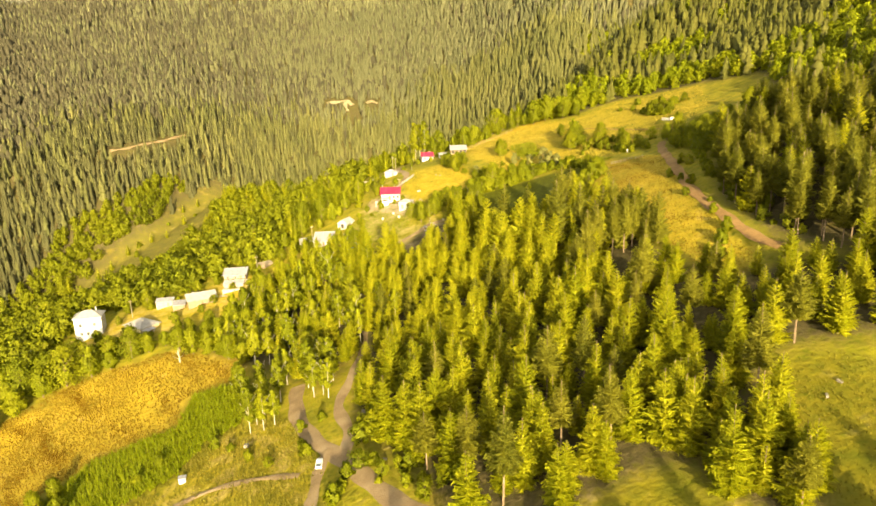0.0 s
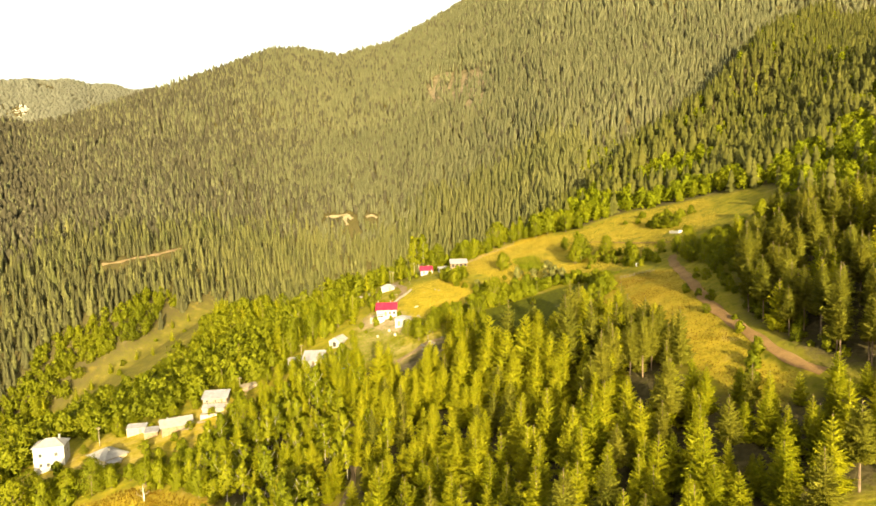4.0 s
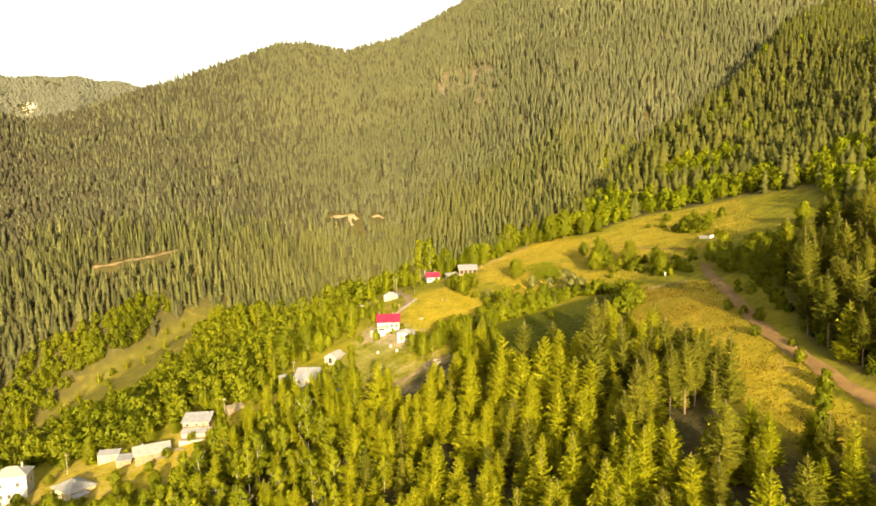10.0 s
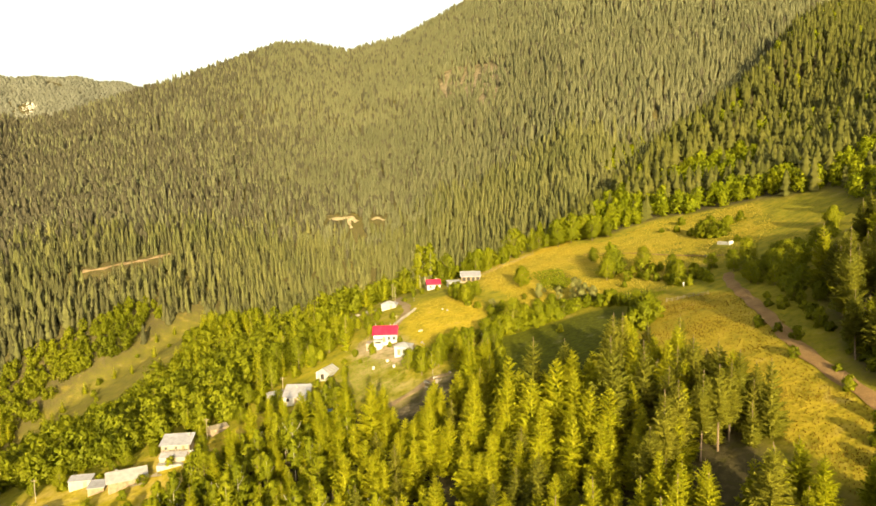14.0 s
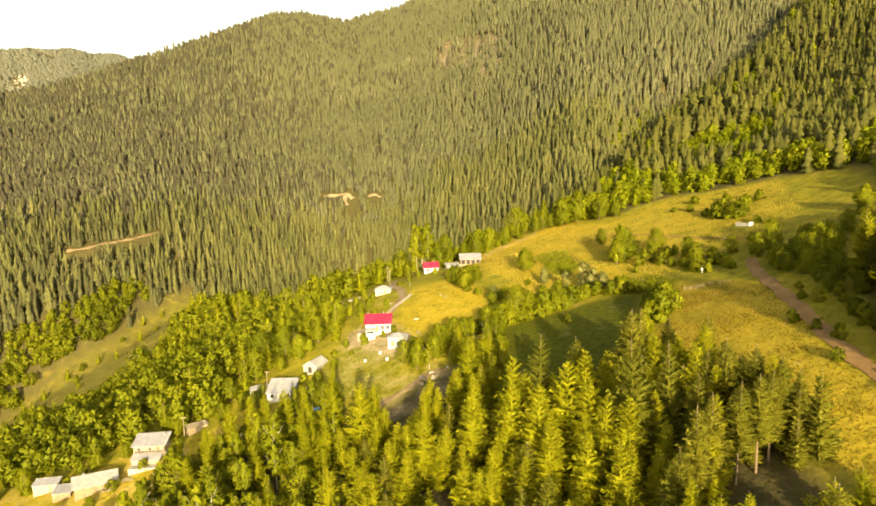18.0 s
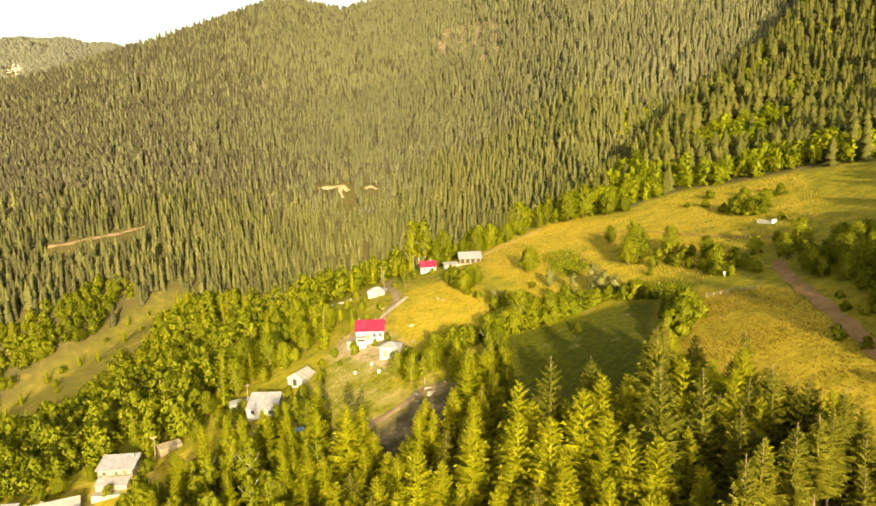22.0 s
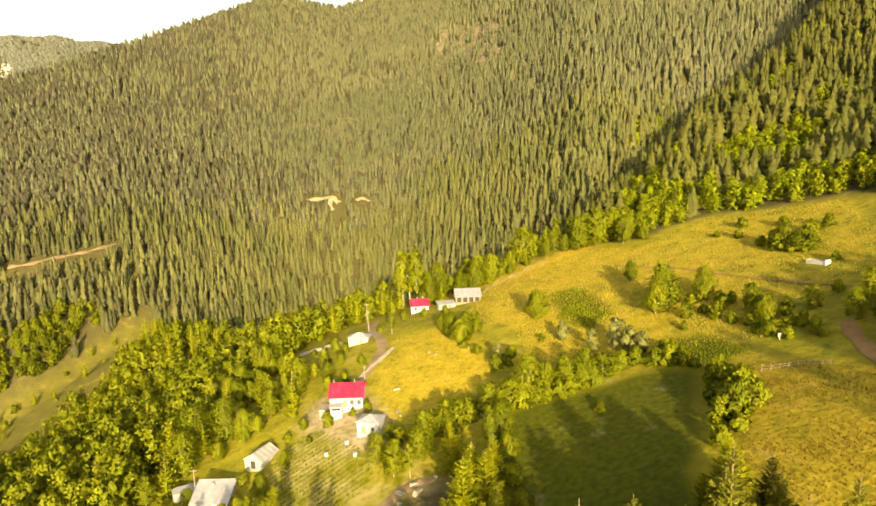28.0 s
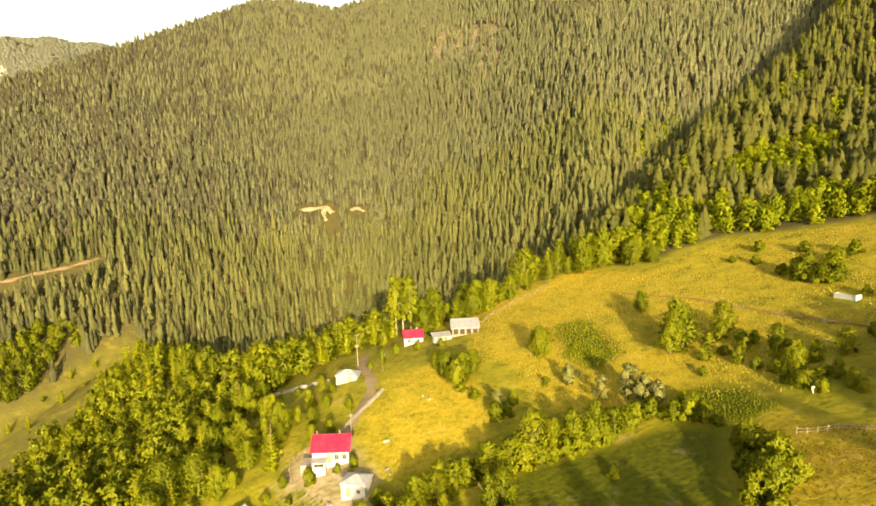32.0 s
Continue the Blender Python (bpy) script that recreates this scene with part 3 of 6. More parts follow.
def ground_material():
    m = bpy.data.materials.new("ground_cover")
    m.use_nodes = True
    n, l = m.node_tree.nodes, m.node_tree.links
    bsdf = n["Principled BSDF"]
    bsdf.inputs["Roughness"].default_value = 0.95
    bsdf.inputs["Specular IOR Level"].default_value = 0.1
    co = n.new("ShaderNodeTexCoord")

    def fuzz(size, detail):
        t = n.new("ShaderNodeTexNoise")
        t.inputs["Scale"].default_value, t.inputs["Detail"].default_value = 1 / size, detail
        l.new(co.outputs["Object"], t.inputs["Vector"])
        return t.outputs["Fac"]

    def ramp(fac, *stops):
        r = n.new("ShaderNodeValToRGB")
        e = r.color_ramp.elements
        while len(e) < len(stops):
            e.new(0.5)
        for k, (p, c) in enumerate(stops):
            e[k].position, e[k].color = p, (*c, 1)
        l.new(fac, r.inputs[0])
        return r.outputs[0]

    def blend(fac, a, b):
        x = n.new("ShaderNodeMix")
        x.data_type = "RGBA"
        l.new(fac, x.inputs["Factor"])
        l.new(a, x.inputs["A"])
        l.new(b, x.inputs["B"])
        return x.outputs["Result"]

    def amount(channel, wobble):
        s = n.new("ShaderNodeMath")
        s.operation = "MULTIPLY_ADD"
        l.new(wobble, s.inputs[0])
        s.inputs[1].default_value = 0.9
        l.new(channel, s.inputs[2])
        r = n.new("ShaderNodeMapRange")
        r.inputs["From Min"].default_value, r.inputs["From Max"].default_value = 0.55, 1.15
        l.new(s.outputs[0], r.inputs["Value"])
        return r.outputs[0]

    wide, mid, tuft, grain = fuzz(26, 5), fuzz(6, 5), fuzz(1.6, 6), fuzz(0.5, 4)
    at = n.new("ShaderNodeVertexColor")
    at.layer_name = "cover"
    sep = n.new("ShaderNodeSeparateColor")
    l.new(at.outputs["Color"], sep.inputs[0])
    grass = blend(wide, ramp(mid, (0.34, (0.065, 0.078, 0.0052)), (0.5, (0.143, 0.1365, 0.0091)), (0.66, (0.221, 0.1885, 0.0143))), ramp(tuft, (0.34, (0.0715, 0.0715, 0.0052)), (0.66, (0.26, 0.208, 0.0195))))
    gold = blend(mid, ramp(tuft, (0.34, (0.1674, 0.1102, 0.0065)), (0.5, (0.2912, 0.2093, 0.0129)), (0.66, (0.3864, 0.2825, 0.0264))), ramp(grain, (0.32, (0.182, 0.1249, 0.0107)), (0.68, (0.3786, 0.2791, 0.0358))))
    # crop green, darkened further so that it also paints in the meadow's shade
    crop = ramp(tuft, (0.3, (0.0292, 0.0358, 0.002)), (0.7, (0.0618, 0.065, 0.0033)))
    earth = ramp(tuft, (0.3, (0.1625, 0.1202, 0.0748)), (0.7, (0.299, 0.2405, 0.169)))
    litter = ramp(tuft, (0.3, (0.026, 0.0234, 0.0104)), (0.7, (0.065, 0.052, 0.0221)))
    c = blend(amount(at.outputs["Alpha"], tuft), grass, litter)
    patchy = n.new("ShaderNodeMath")
    patchy.operation = "ADD"
    l.new(wide, patchy.inputs[0])
    l.new(mid, patchy.inputs[1])
    halved = n.new("ShaderNodeMath")
    halved.operation = "MULTIPLY"
    l.new(patchy.outputs[0], halved.inputs[0])
    halved.inputs[1].default_value = 0.55
    c = blend(amount(sep.outputs[0], halved.outputs[0]), c, gold)
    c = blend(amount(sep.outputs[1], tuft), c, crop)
    c = blend(amount(sep.outputs[2], mid), c, earth)
    l.new(c, bsdf.inputs["Base Color"])
    b = n.new("ShaderNodeBump")
    b.inputs["Strength"].default_value, b.inputs["Distance"].default_value = 0.8, 0.5
    l.new(tuft, b.inputs["Height"])
    l.new(b.outputs[0], bsdf.inputs["Normal"])
    return m


ground_mesh = mesh_from("ground", np.stack([gx, gy, gz], -1).reshape(-1, 3), quads, ground_material(), smooth=True)
layer = ground_mesh.color_attributes.new("cover", "FLOAT_COLOR", "POINT")
layer.data.foreach_set("color", cover.astype(np.float32).ravel())
tagged(new("ground", ground_mesh), "hilly ground with yellow grass, meadows and forest floor", "ground", kind="structure")


def draped(name, points, width, lift, mat, wander=0.35, seed=0):
    """A strip that lies on the ground, with uneven edges."""
    line = spline(points, 2.0)
    tang = np.gradient(line, axis=0)
    tang /= np.linalg.norm(tang, axis=1)[:, None]
    side = np.stack([tang[:, 1], -tang[:, 0]], -1)
    k = np.arange(len(line))
    rows = []
    for f in (-0.5, -0.3, 0.0, 0.3, 0.5):
        off = f * width + (wander * np.sin(k * 0.9 + seed + f * 9) * (abs(f) == 0.5))
        p = line + side * off[:, None]
        crown = 0.06 * (1 - (2 * f) ** 2) - (0.1 if abs(f) == 0.5 else 0.0)
        rows.append(np.column_stack([p, height(p[:, 0], p[:, 1]) + lift + crown]))
    v = np.stack(rows, 1).reshape(-1, 3)
    i = np.arange(len(line) * 5).reshape(-1, 5)
    q = np.stack([i[:-1, :-1], i[:-1, 1:], i[1:, 1:], i[1:, :-1]], -1).reshape(-1, 4)
    return new(name, mesh_from(name, v, q[:, ::-1], mat, smooth=True))


for k, (name, (pts, width)) in enumerate(TRACKS.items()):
    tagged(draped(name, pts, width, 0.14 + 0.03 * k, EARTH_ROAD if name in ("east_road", "crest_path") else ROAD, 0.3, k), "dusty brown dirt road between grass verges", "road", kind="structure")

for k, (line, width, _) in enumerate(BANKS):
    tagged(draped("bare_bank", line, width, 0.5, ROAD if k == 3 else PALE_EARTH, 0.7, k), "pale bare earth bank in the mountain forest", "ground", kind="structure")


# ---- trees ----
def spruce_crown(rng, tall, wide, levels, per, start=0.06, twigs=4):
    """Whorls of narrow boughs with upturned tips and spiky side twigs, round a thin ragged core."""
    verts, faces = [], []
    up = np.array((0, 0, 1.0))
    for k in range(levels):
        f = (k + 0.5) / levels
        z = tall * (start + (0.96 - start) * f)
        reach = wide * (1 - f) ** 0.72 * (0.7 + 0.3 * min(1, f * 7)) + 0.2
        slope = -0.2 + 0.8 * f
        turn = rng.uniform(0, 6.28)
        n = max(4, int(per * (0.5 + 0.6 * (1 - f))))
        for j in range(n):
            a = turn + 6.2832 * j / n + rng.uniform(-0.35, 0.35)
            L = reach * rng.uniform(0.55, 1.25)
            d, s = np.array((math.cos(a), math.sin(a), 0)), np.array((-math.sin(a), math.cos(a), 0))
            base = np.array((0, 0, z + rng.uniform(-0.2, 0.2)))
            bend = rng.uniform(0.4, 0.62)

            def spine(t):
                return base + d * L * t + up * L * (slope * t - 0.34 * t + bend * t * t)

            i = len(verts)
            w = 0.055 * L + 0.05
            verts += [spine(0.12) + s * w, spine(0.12) - s * w, spine(1.04), spine(0.5) - up * w * 3.2]
            faces += [(i, i + 3, i + 2), (i + 1, i + 2, i + 3)]
            for q in range(twigs):
                t = 0.22 + 0.68 * (q + rng.uniform(-0.25, 0.25)) / max(1, twigs - 1) * (1 if twigs > 1 else 0)
                m = spine(t)
                for side in (-1, 1):
                    ln = (L * (0.55 - 0.34 * t) + 0.12) * rng.uniform(0.75, 1.25)
                    i = len(verts)
                    verts += [m - d * L * 0.035, spine(t + (0.10 if twigs > 4 else 0.26)), m + s * side * ln * 0.85 + d * ln * 0.7 + up * ln * rng.uniform(-0.3, 0.45)]
                    faces.append((i, i + 1, i + 2) if side > 0 else (i, i + 2, i + 1))
    rings = 6
    for q in range(rings):
        f = q / rings
        for k in range(5):
            a = 6.2832 * (k + 0.5 * (q % 2)) / 5
            r = (wide * 0.27 * (1 - f) ** 1.1 + 0.03) * rng.uniform(0.5, 1.3)
            verts.append(np.array((r * math.cos(a), r * math.sin(a), tall * (start + (0.86 - start) * f) + rng.uniform(-0.3, 0.3))))
    verts.append(np.array((0, 0, tall)))
    b = len(verts) - 5 * rings - 1
    for q in range(rings - 1):
        for k in range(5):
            c, e = b + q * 5 + k, b + q * 5 + (k + 1) % 5
            faces += [(c, e, e + 5), (c, e + 5, c + 5)]
    faces += [(b + 5 * (rings - 1) + k, b + 5 * (rings - 1) + (k + 1) % 5, b + 5 * rings) for k in range(5)]
    return rounded(np.array(verts), np.array(faces), None, 0.4, 0.2, 1, 2.6)


def broadleaf_crown(rng, tall, wide, lobes, leaves, leaf, start=0.16):
    """Lobes of many small bent leaf sprays."""
    verts, faces = [], []
    mid = tall * (start + 1) / 2
    for k in range(lobes):
        f = k / max(1, lobes - 1)
        a = k * 2.4 + rng.uniform(-0.4, 0.4)
        z = tall * (start + 0.12 + (0.80 - start) * f)
        belly = math.sin(math.pi * (0.18 + 0.74 * f))
        off = wide * 0.72 * belly * rng.uniform(0.35, 1.15)
        c = np.array((off * math.cos(a), off * math.sin(a), z))
        r = wide * rng.uniform(0.22, 0.46) * (0.62 + 0.5 * belly)
        for _ in range(leaves):
            d = rng.normal(size=3)
            d /= np.linalg.norm(d)
            p = c + d * r * rng.uniform(0.55, 1.18) * np.array((1, 1, 0.9))
            nrm = d + rng.normal(size=3) * 0.55
            nrm /= np.linalg.norm(nrm)
            u = np.cross(nrm, rng.normal(size=3))
            u /= np.linalg.norm(u)
            w = np.cross(nrm, u)
            s = leaf * rng.uniform(0.6, 1.25)
            i = len(verts)
            verts += [p - u * s * 0.5 - w * s * 0.38, p + u * s * 0.5 - w * s * 0.3 - nrm * s * 0.15, p + w * s * 0.62 + u * s * rng.uniform(-0.3, 0.3)]
            faces.append((i, i + 1, i + 2))
    return rounded(np.array(verts), np.array(faces), tall * (0.55 + start * 0.4), 0.3, 0.28, 2, 0.3)


def trunk_mesh(rng, tall, r, mat, limbs=0, lean=0.0):
    pts = [(lean * tall * f * f + rng.uniform(-0.08, 0.08), rng.uniform(-0.08, 0.08), tall * f - 0.6 * (f == 0)) for f in (0, 0.25, 0.5, 0.75, 1.0)]
    bm = tube(pts, [r * (1 - 0.85 * f) + 0.02 for f in (0, 0.25, 0.5, 0.75, 1.0)], 6)
    for k in range(limbs):
        z = tall * rng.uniform(0.35, 0.75)
        a = k * 2.4 + rng.uniform(-0.5, 0.5)
        L = tall * rng.uniform(0.22, 0.34)
        limb = tube([(0, 0, z), (L * 0.45 * math.cos(a), L * 0.45 * math.sin(a), z + L * 0.4), (L * 0.75 * math.cos(a), L * 0.75 * math.sin(a), z + L * 0.9)], [r * 0.5, r * 0.3, 0.03], 5)
        me = bpy.data.meshes.new("limb")
        limb.to_mesh(me)
        limb.free()
        bm.from_mesh(me)
        bpy.data.meshes.remove(me)
    me = bpy.data.meshes.new("trunk")
    bm.to_mesh(me)
    bm.free()
    me.materials.append(mat)
    return me


def rounded(v, f, mid, lift, jitter, seed, rough=0.8):
    """Crown normals that point out from the stem and a little up, and faces turned to agree with them."""
    r = np.random.default_rng(seed)
    n = v - np.array((0, 0, 0)) * 1.0
    n = n / (np.linalg.norm(n[:, :2], axis=1) + 0.3)[:, None]
    n[:, 2] = lift + (0.0 if mid is None else 1.0) * (v[:, 2] - (mid or 0)) / (mid or 1) * 0.75
    n = n / (np.linalg.norm(n, axis=1) + 1e-6)[:, None] + r.normal(size=v.shape) * jitter
    n = n / np.linalg.norm(n, axis=1)[:, None]
    g = np.cross(v[f[:, 1]] - v[f[:, 0]], v[f[:, 2]] - v[f[:, 0]])
    flip = (g * n[f[:, 0]]).sum(1) < 0
    f = f.copy()
    f[flip] = f[flip][:, ::-1]
    g[flip] *= -1
    own = np.zeros_like(v)
    for k in range(f.shape[1]):
        np.add.at(own, f[:, k], g)
    own /= np.linalg.norm(own, axis=1)[:, None] + 1e-9
    n = n + own * rough
    return v, f, n / np.linalg.norm(n, axis=1)[:, None]


rng = np.random.default_rng(7)
SPRUCES, PINES, BROAD, SLIM, BUSHES, SILVER = [], [], [], [], [], []
for k in range(9):
    tall = (15.5, 17.5, 14.0, 18.5, 16.5, 12.5, 19.0, 15.0, 10.5)[k]
    SPRUCES.append((spruce_crown(rng, tall, tall * rng.uniform(0.21, 0.28), int(tall * 1.05), 13, twigs=6), (tall, 0.19)))
for k in range(4):
    tall = (18.0, 20.0, 16.5, 21.0)[k]
    PINES.append((spruce_crown(rng, tall, tall * rng.uniform(0.17, 0.21), int(tall * 0.95), 12, start=0.36, twigs=6), (tall, 0.24)))
for k in range(6):
    tall = (8.5, 10.0, 7.5, 11.0, 9.0, 6.5)[k]
    BROAD.append((broadleaf_crown(rng, tall, tall * rng.uniform(0.40, 0.50), 18 + k % 3, 165, 0.46, start=0.06), (tall * 0.85, 0.2)))
for k in range(3):
    tall = (13.0, 15.0, 11.5)[k]
    SLIM.append((broadleaf_crown(rng, tall, tall * 0.19, 18, 150, 0.45, start=0.18), (tall * 0.9, 0.15)))
for k in range(5):
    tall = (3.2, 2.4, 4.0, 2.8, 1.8)[k]
    BUSHES.append((broadleaf_crown(rng, tall, tall * 0.62, 10, 105, 0.37, start=-0.08), (tall * 0.7, 0.06)))
for k in range(2):
    tall = (6.5, 5.0)[k]
    SILVER.append((broadleaf_crown(rng, tall, tall * 0.4, 9, 300, 0.33, start=0.1), (tall * 0.8, 0.12)))


BROAD_FAR = [broadleaf_crown(rng, t, t * rng.uniform(0.44, 0.54), 15, 34, 1.0, start=-0.05) for t in (8.5, 10.0, 7.5, 11.0, 9.0)]
BROAD_HILL = [broadleaf_crown(rng, t, t * rng.uniform(0.44, 0.54), 14, 34, 0.95, start=-0.05) for t in (8.5, 10.0, 7.5, 11.0, 9.0)]
SPRUCE_MID = [spruce_crown(rng, t, t * rng.uniform(0.21, 0.26), 11, 8, twigs=2) for t in (15.0, 17.0, 13.0, 18.0)]


def library(kind, crown_mat, bark, limbs):
    out = []
    for (v, f, nrm), (tall, r) in kind:
        out.append((mesh_from("crown", v, f, crown_mat, normals=nrm), trunk_mesh(np.random.default_rng(len(out)), tall, r, bark, limbs)))
    return out


LIB = {
    "spruce_tree": library(SPRUCES, NEEDLES, BARK, 0),
    "pine_tree": library(PINES, DARK_NEEDLES, BARK, 0),
    "broadleaf_tree": library(BROAD, LEAVES, BARK, 4),
    "birch_tree": library(SLIM, LEAVES, PALE_BARK, 3),
    "bush": library(BUSHES, LEAVES, BARK, 2),
    "willow_tree": library(SILVER, SILVER_LEAVES, BARK, 3),
}
LABELS = {
    "spruce_tree": ("tall yellow-green spruce with drooping boughs on the slope", "tree", "spruces of the near wood"),
    "pine_tree": ("tall conifer with a bare lower trunk", "tree", "bare-trunked conifers"),
    "broadleaf_tree": ("round leafy bright green tree among the meadows", "tree", "leafy trees"),
    "birch_tree": ("slim light green tree with pale trunk", "tree", "slim leafy trees"),
    "bush": ("low leafy green bush in the grass", "bush", "bushes"),
    "willow_tree": ("grey-green willow with silvery leaves at the field edge", "tree", "willows"),
}


def plant(kind, x, y, size=1.0, pick=None, turn=None, label=""):
    """One tree as a thing of its own."""
    lib = LIB[kind]
    crown, trunk = lib[rng.integers(len(lib)) if pick is None else pick % len(lib)]
    text, category, group = LABELS[kind]
    s = size * rng.uniform(0.9, 1.1)
    m = Matrix.Translation((x, y, ground_z(x, y) - 0.1)) @ pose(0, 0, 0, rng.uniform(-2, 2), rng.uniform(-2, 2), rng.uniform(0, 360) if turn is None else turn) @ Matrix.Diagonal((s, s, s * rng.uniform(0.92, 1.1), 1))
    ob = thing(kind, m, label or text, category, group)
    part("trunk", trunk, None, ob)
    part("crown", crown, None, ob)
    return ob


def scattered(poly, gap, seed):
    """Jittered places, about gap apart, inside a plan polygon."""
    r = np.random.default_rng(seed)
    p = np.array(poly, dtype=float)
    (x0, y0), (x1, y1) = p.min(0), p.max(0)
    xs, ys = np.meshgrid(np.arange(x0, x1, gap), np.arange(y0, y1, gap))
    xs = xs + r.uniform(-0.45, 0.45, xs.shape) * gap + (np.arange(xs.shape[0]) % 2)[:, None] * gap * 0.5
    ys = ys + r.uniform(-0.45, 0.45, ys.shape) * gap
    keep = inside(poly, xs, ys)
    return xs[keep], ys[keep]


ROAD_LINES = [(spline(p, 3.0), w) for p, w in TRACKS.values()]


def clear_of_roads(x, y, room):
    ok = np.ones(len(x), dtype=bool)
    for line, w in ROAD_LINES:
        w = w - 1.6 if w < 2 else w  # boughs close over the narrow track
        d = np.hypot(x[:, None] - line[None, :, 0], y[:, None] - line[None, :, 1]).min(1)
        ok &= d > w / 2 + room
    for hx, hy, hr in ROOM:
        ok &= np.hypot(x - hx, y - hy) > hr
    return ok


def joined(name, templates, xs, ys, sizes, mat, label, category, seed, sink=0.1):
    """Many trees as one mesh: what nobody could count."""
    r = np.random.default_rng(seed)
    pick = r.integers(0, len(templates), len(xs))
    zs = height(xs, ys) - sink
    vs, fs, ns, base = [], [], [], 0
    for k, (v, f, *more) in enumerate(templates):
        sel = np.where(pick == k)[0]
        if not len(sel):
            continue
        a = r.uniform(0, 6.2832, len(sel))
        s = sizes[sel]
        ca, sa_ = np.cos(a) * s, np.sin(a) * s
        x = v[None, :, 0] * ca[:, None] - v[None, :, 1] * sa_[:, None] + xs[sel][:, None]
        y = v[None, :, 0] * sa_[:, None] + v[None, :, 1] * ca[:, None] + ys[sel][:, None]
        z = v[None, :, 2] * (s * r.uniform(0.85, 1.2, len(sel)))[:, None] + zs[sel][:, None]
        vs.append(np.stack([x, y, z], -1).reshape(-1, 3))
        fs.append((f[None] + (np.arange(len(sel)) * len(v))[:, None, None] + base).reshape(-1, f.shape[1]))
        base += len(sel) * len(v)
        if more:
            q, ca, sa_ = more[0], np.cos(a)[:, None], np.sin(a)[:, None]
            ns.append(np.stack([q[None, :, 0] * ca - q[None, :, 1] * sa_, q[None, :, 0] * sa_ + q[None, :, 1] * ca, q[None, :, 2] + 0 * ca], -1).reshape(-1, 3))
    ob = new(name, mesh_from(name, np.concatenate(vs), np.concatenate(fs), mat, normals=np.concatenate(ns) if ns else None))
    return tagged(ob, label, category, kind="stuff")


def column_tree(rng, sides, rings, tall=1.0):
    """A far conifer as one closed ragged skin: rings of (height, radius)."""
    verts, faces = [], []
    for z, r in rings:
        for k in range(sides):
            a = 6.2832 * (k + 0.5 * (len(verts) // sides % 2)) / sides
            rr = r * rng.uniform(0.6, 1.35) * (1.0 if sides > 4 else 1.22)
            verts.append((rr * math.cos(a), rr * math.sin(a), (z + rng.uniform(-0.04, 0.04)) * tall))
    verts.append((0, 0, tall))
    n = len(rings)
    for q in range(n - 1):
        for k in range(sides):
            a, b = q * sides + k, q * sides + (k + 1) % sides
            c, d = a + sides, b + sides
            faces += [(a, b, d), (a, d, c)]
    faces += [((n - 1) * sides + k, (n - 1) * sides + (k + 1) % sides, n * sides) for k in range(sides)]
    v = np.array(verts)
    nrm = np.column_stack([v[:, :2] / (np.linalg.norm(v[:, :2], axis=1) + 0.02)[:, None], np.full(len(v), 0.85)]) + rng.normal(size=v.shape) * 0.18
    return v, np.array(faces), nrm / np.linalg.norm(nrm, axis=1)[:, None]


HILL_SPRUCE = [column_tree(rng, 6, ((0.0, 0.10), (0.06, 0.23), (0.2, 0.13), (0.25, 0.21), (0.4, 0.11), (0.45, 0.175), (0.6, 0.08), (0.64, 0.13), (0.78, 0.05), (0.82, 0.085)), 1.0) for _ in range(6)]
FAR_C = [column_tree(rng, 4, ((0.0, 0.10), (0.3, 0.135), (0.68, 0.075)), 1.0) for _ in range(6)]
FAR_B = [column_tree(rng, 4, ((0.0, 0.08), (0.2, 0.14), (0.42, 0.075), (0.5, 0.11), (0.72, 0.05), (0.78, 0.07)), 1.0) for _ in range(6)]
FOOT_SPRUCE = [column_tree(rng, 5, ((0.0, 0.07), (0.08, 0.17), (0.24, 0.095), (0.3, 0.15), (0.46, 0.075), (0.52, 0.12), (0.68, 0.05), (0.73, 0.085), (0.87, 0.025)), 1.0) for _ in range(8)]
FAR_PINE = [column_tree(rng, 5, ((0.05, 0.10), (0.5, 0.19), (0.84, 0.13)), 1.0) for _ in range(6)]
FAR_ROUND = [column_tree(rng, 5, ((0.0, 0.35), (0.45, 0.5), (0.82, 0.3)), 1.0) for _ in range(4)]


def smaller(kind, step):
    return [crown for crown, _ in kind][::step]


# near wood of spruces
x, y = scattered(NEAR_WOOD, 6.6, 3)
ok = clear_of_roads(x, y, 0.5) & ~inside(ROAD_GLADE, x, y) & ~inside(BARE_FLOOR, x, y)
x, y = x[ok], y[ok]
order = np.argsort(y)
singles = order[:192]
for i in singles:
    plant("pine_tree" if rng.uniform() < 0.1 else "spruce_tree", x[i], y[i], rng.uniform(0.7, 1.08) * (0.8 if x[i] > 58 and y[i] > 150 else 1))
rest = order[192:]
ex, ey = scattered(((12, 226), (58, 222), (56, 244), (46, 254), (14, 254)), 6.0, 4)  # the tallest trees, towards the meadow
fx, fy = scattered(((46, 256), (56, 254), (56, 266), (52, 276), (47, 276)), 4.6, 6)  # a clump at the wood's corner
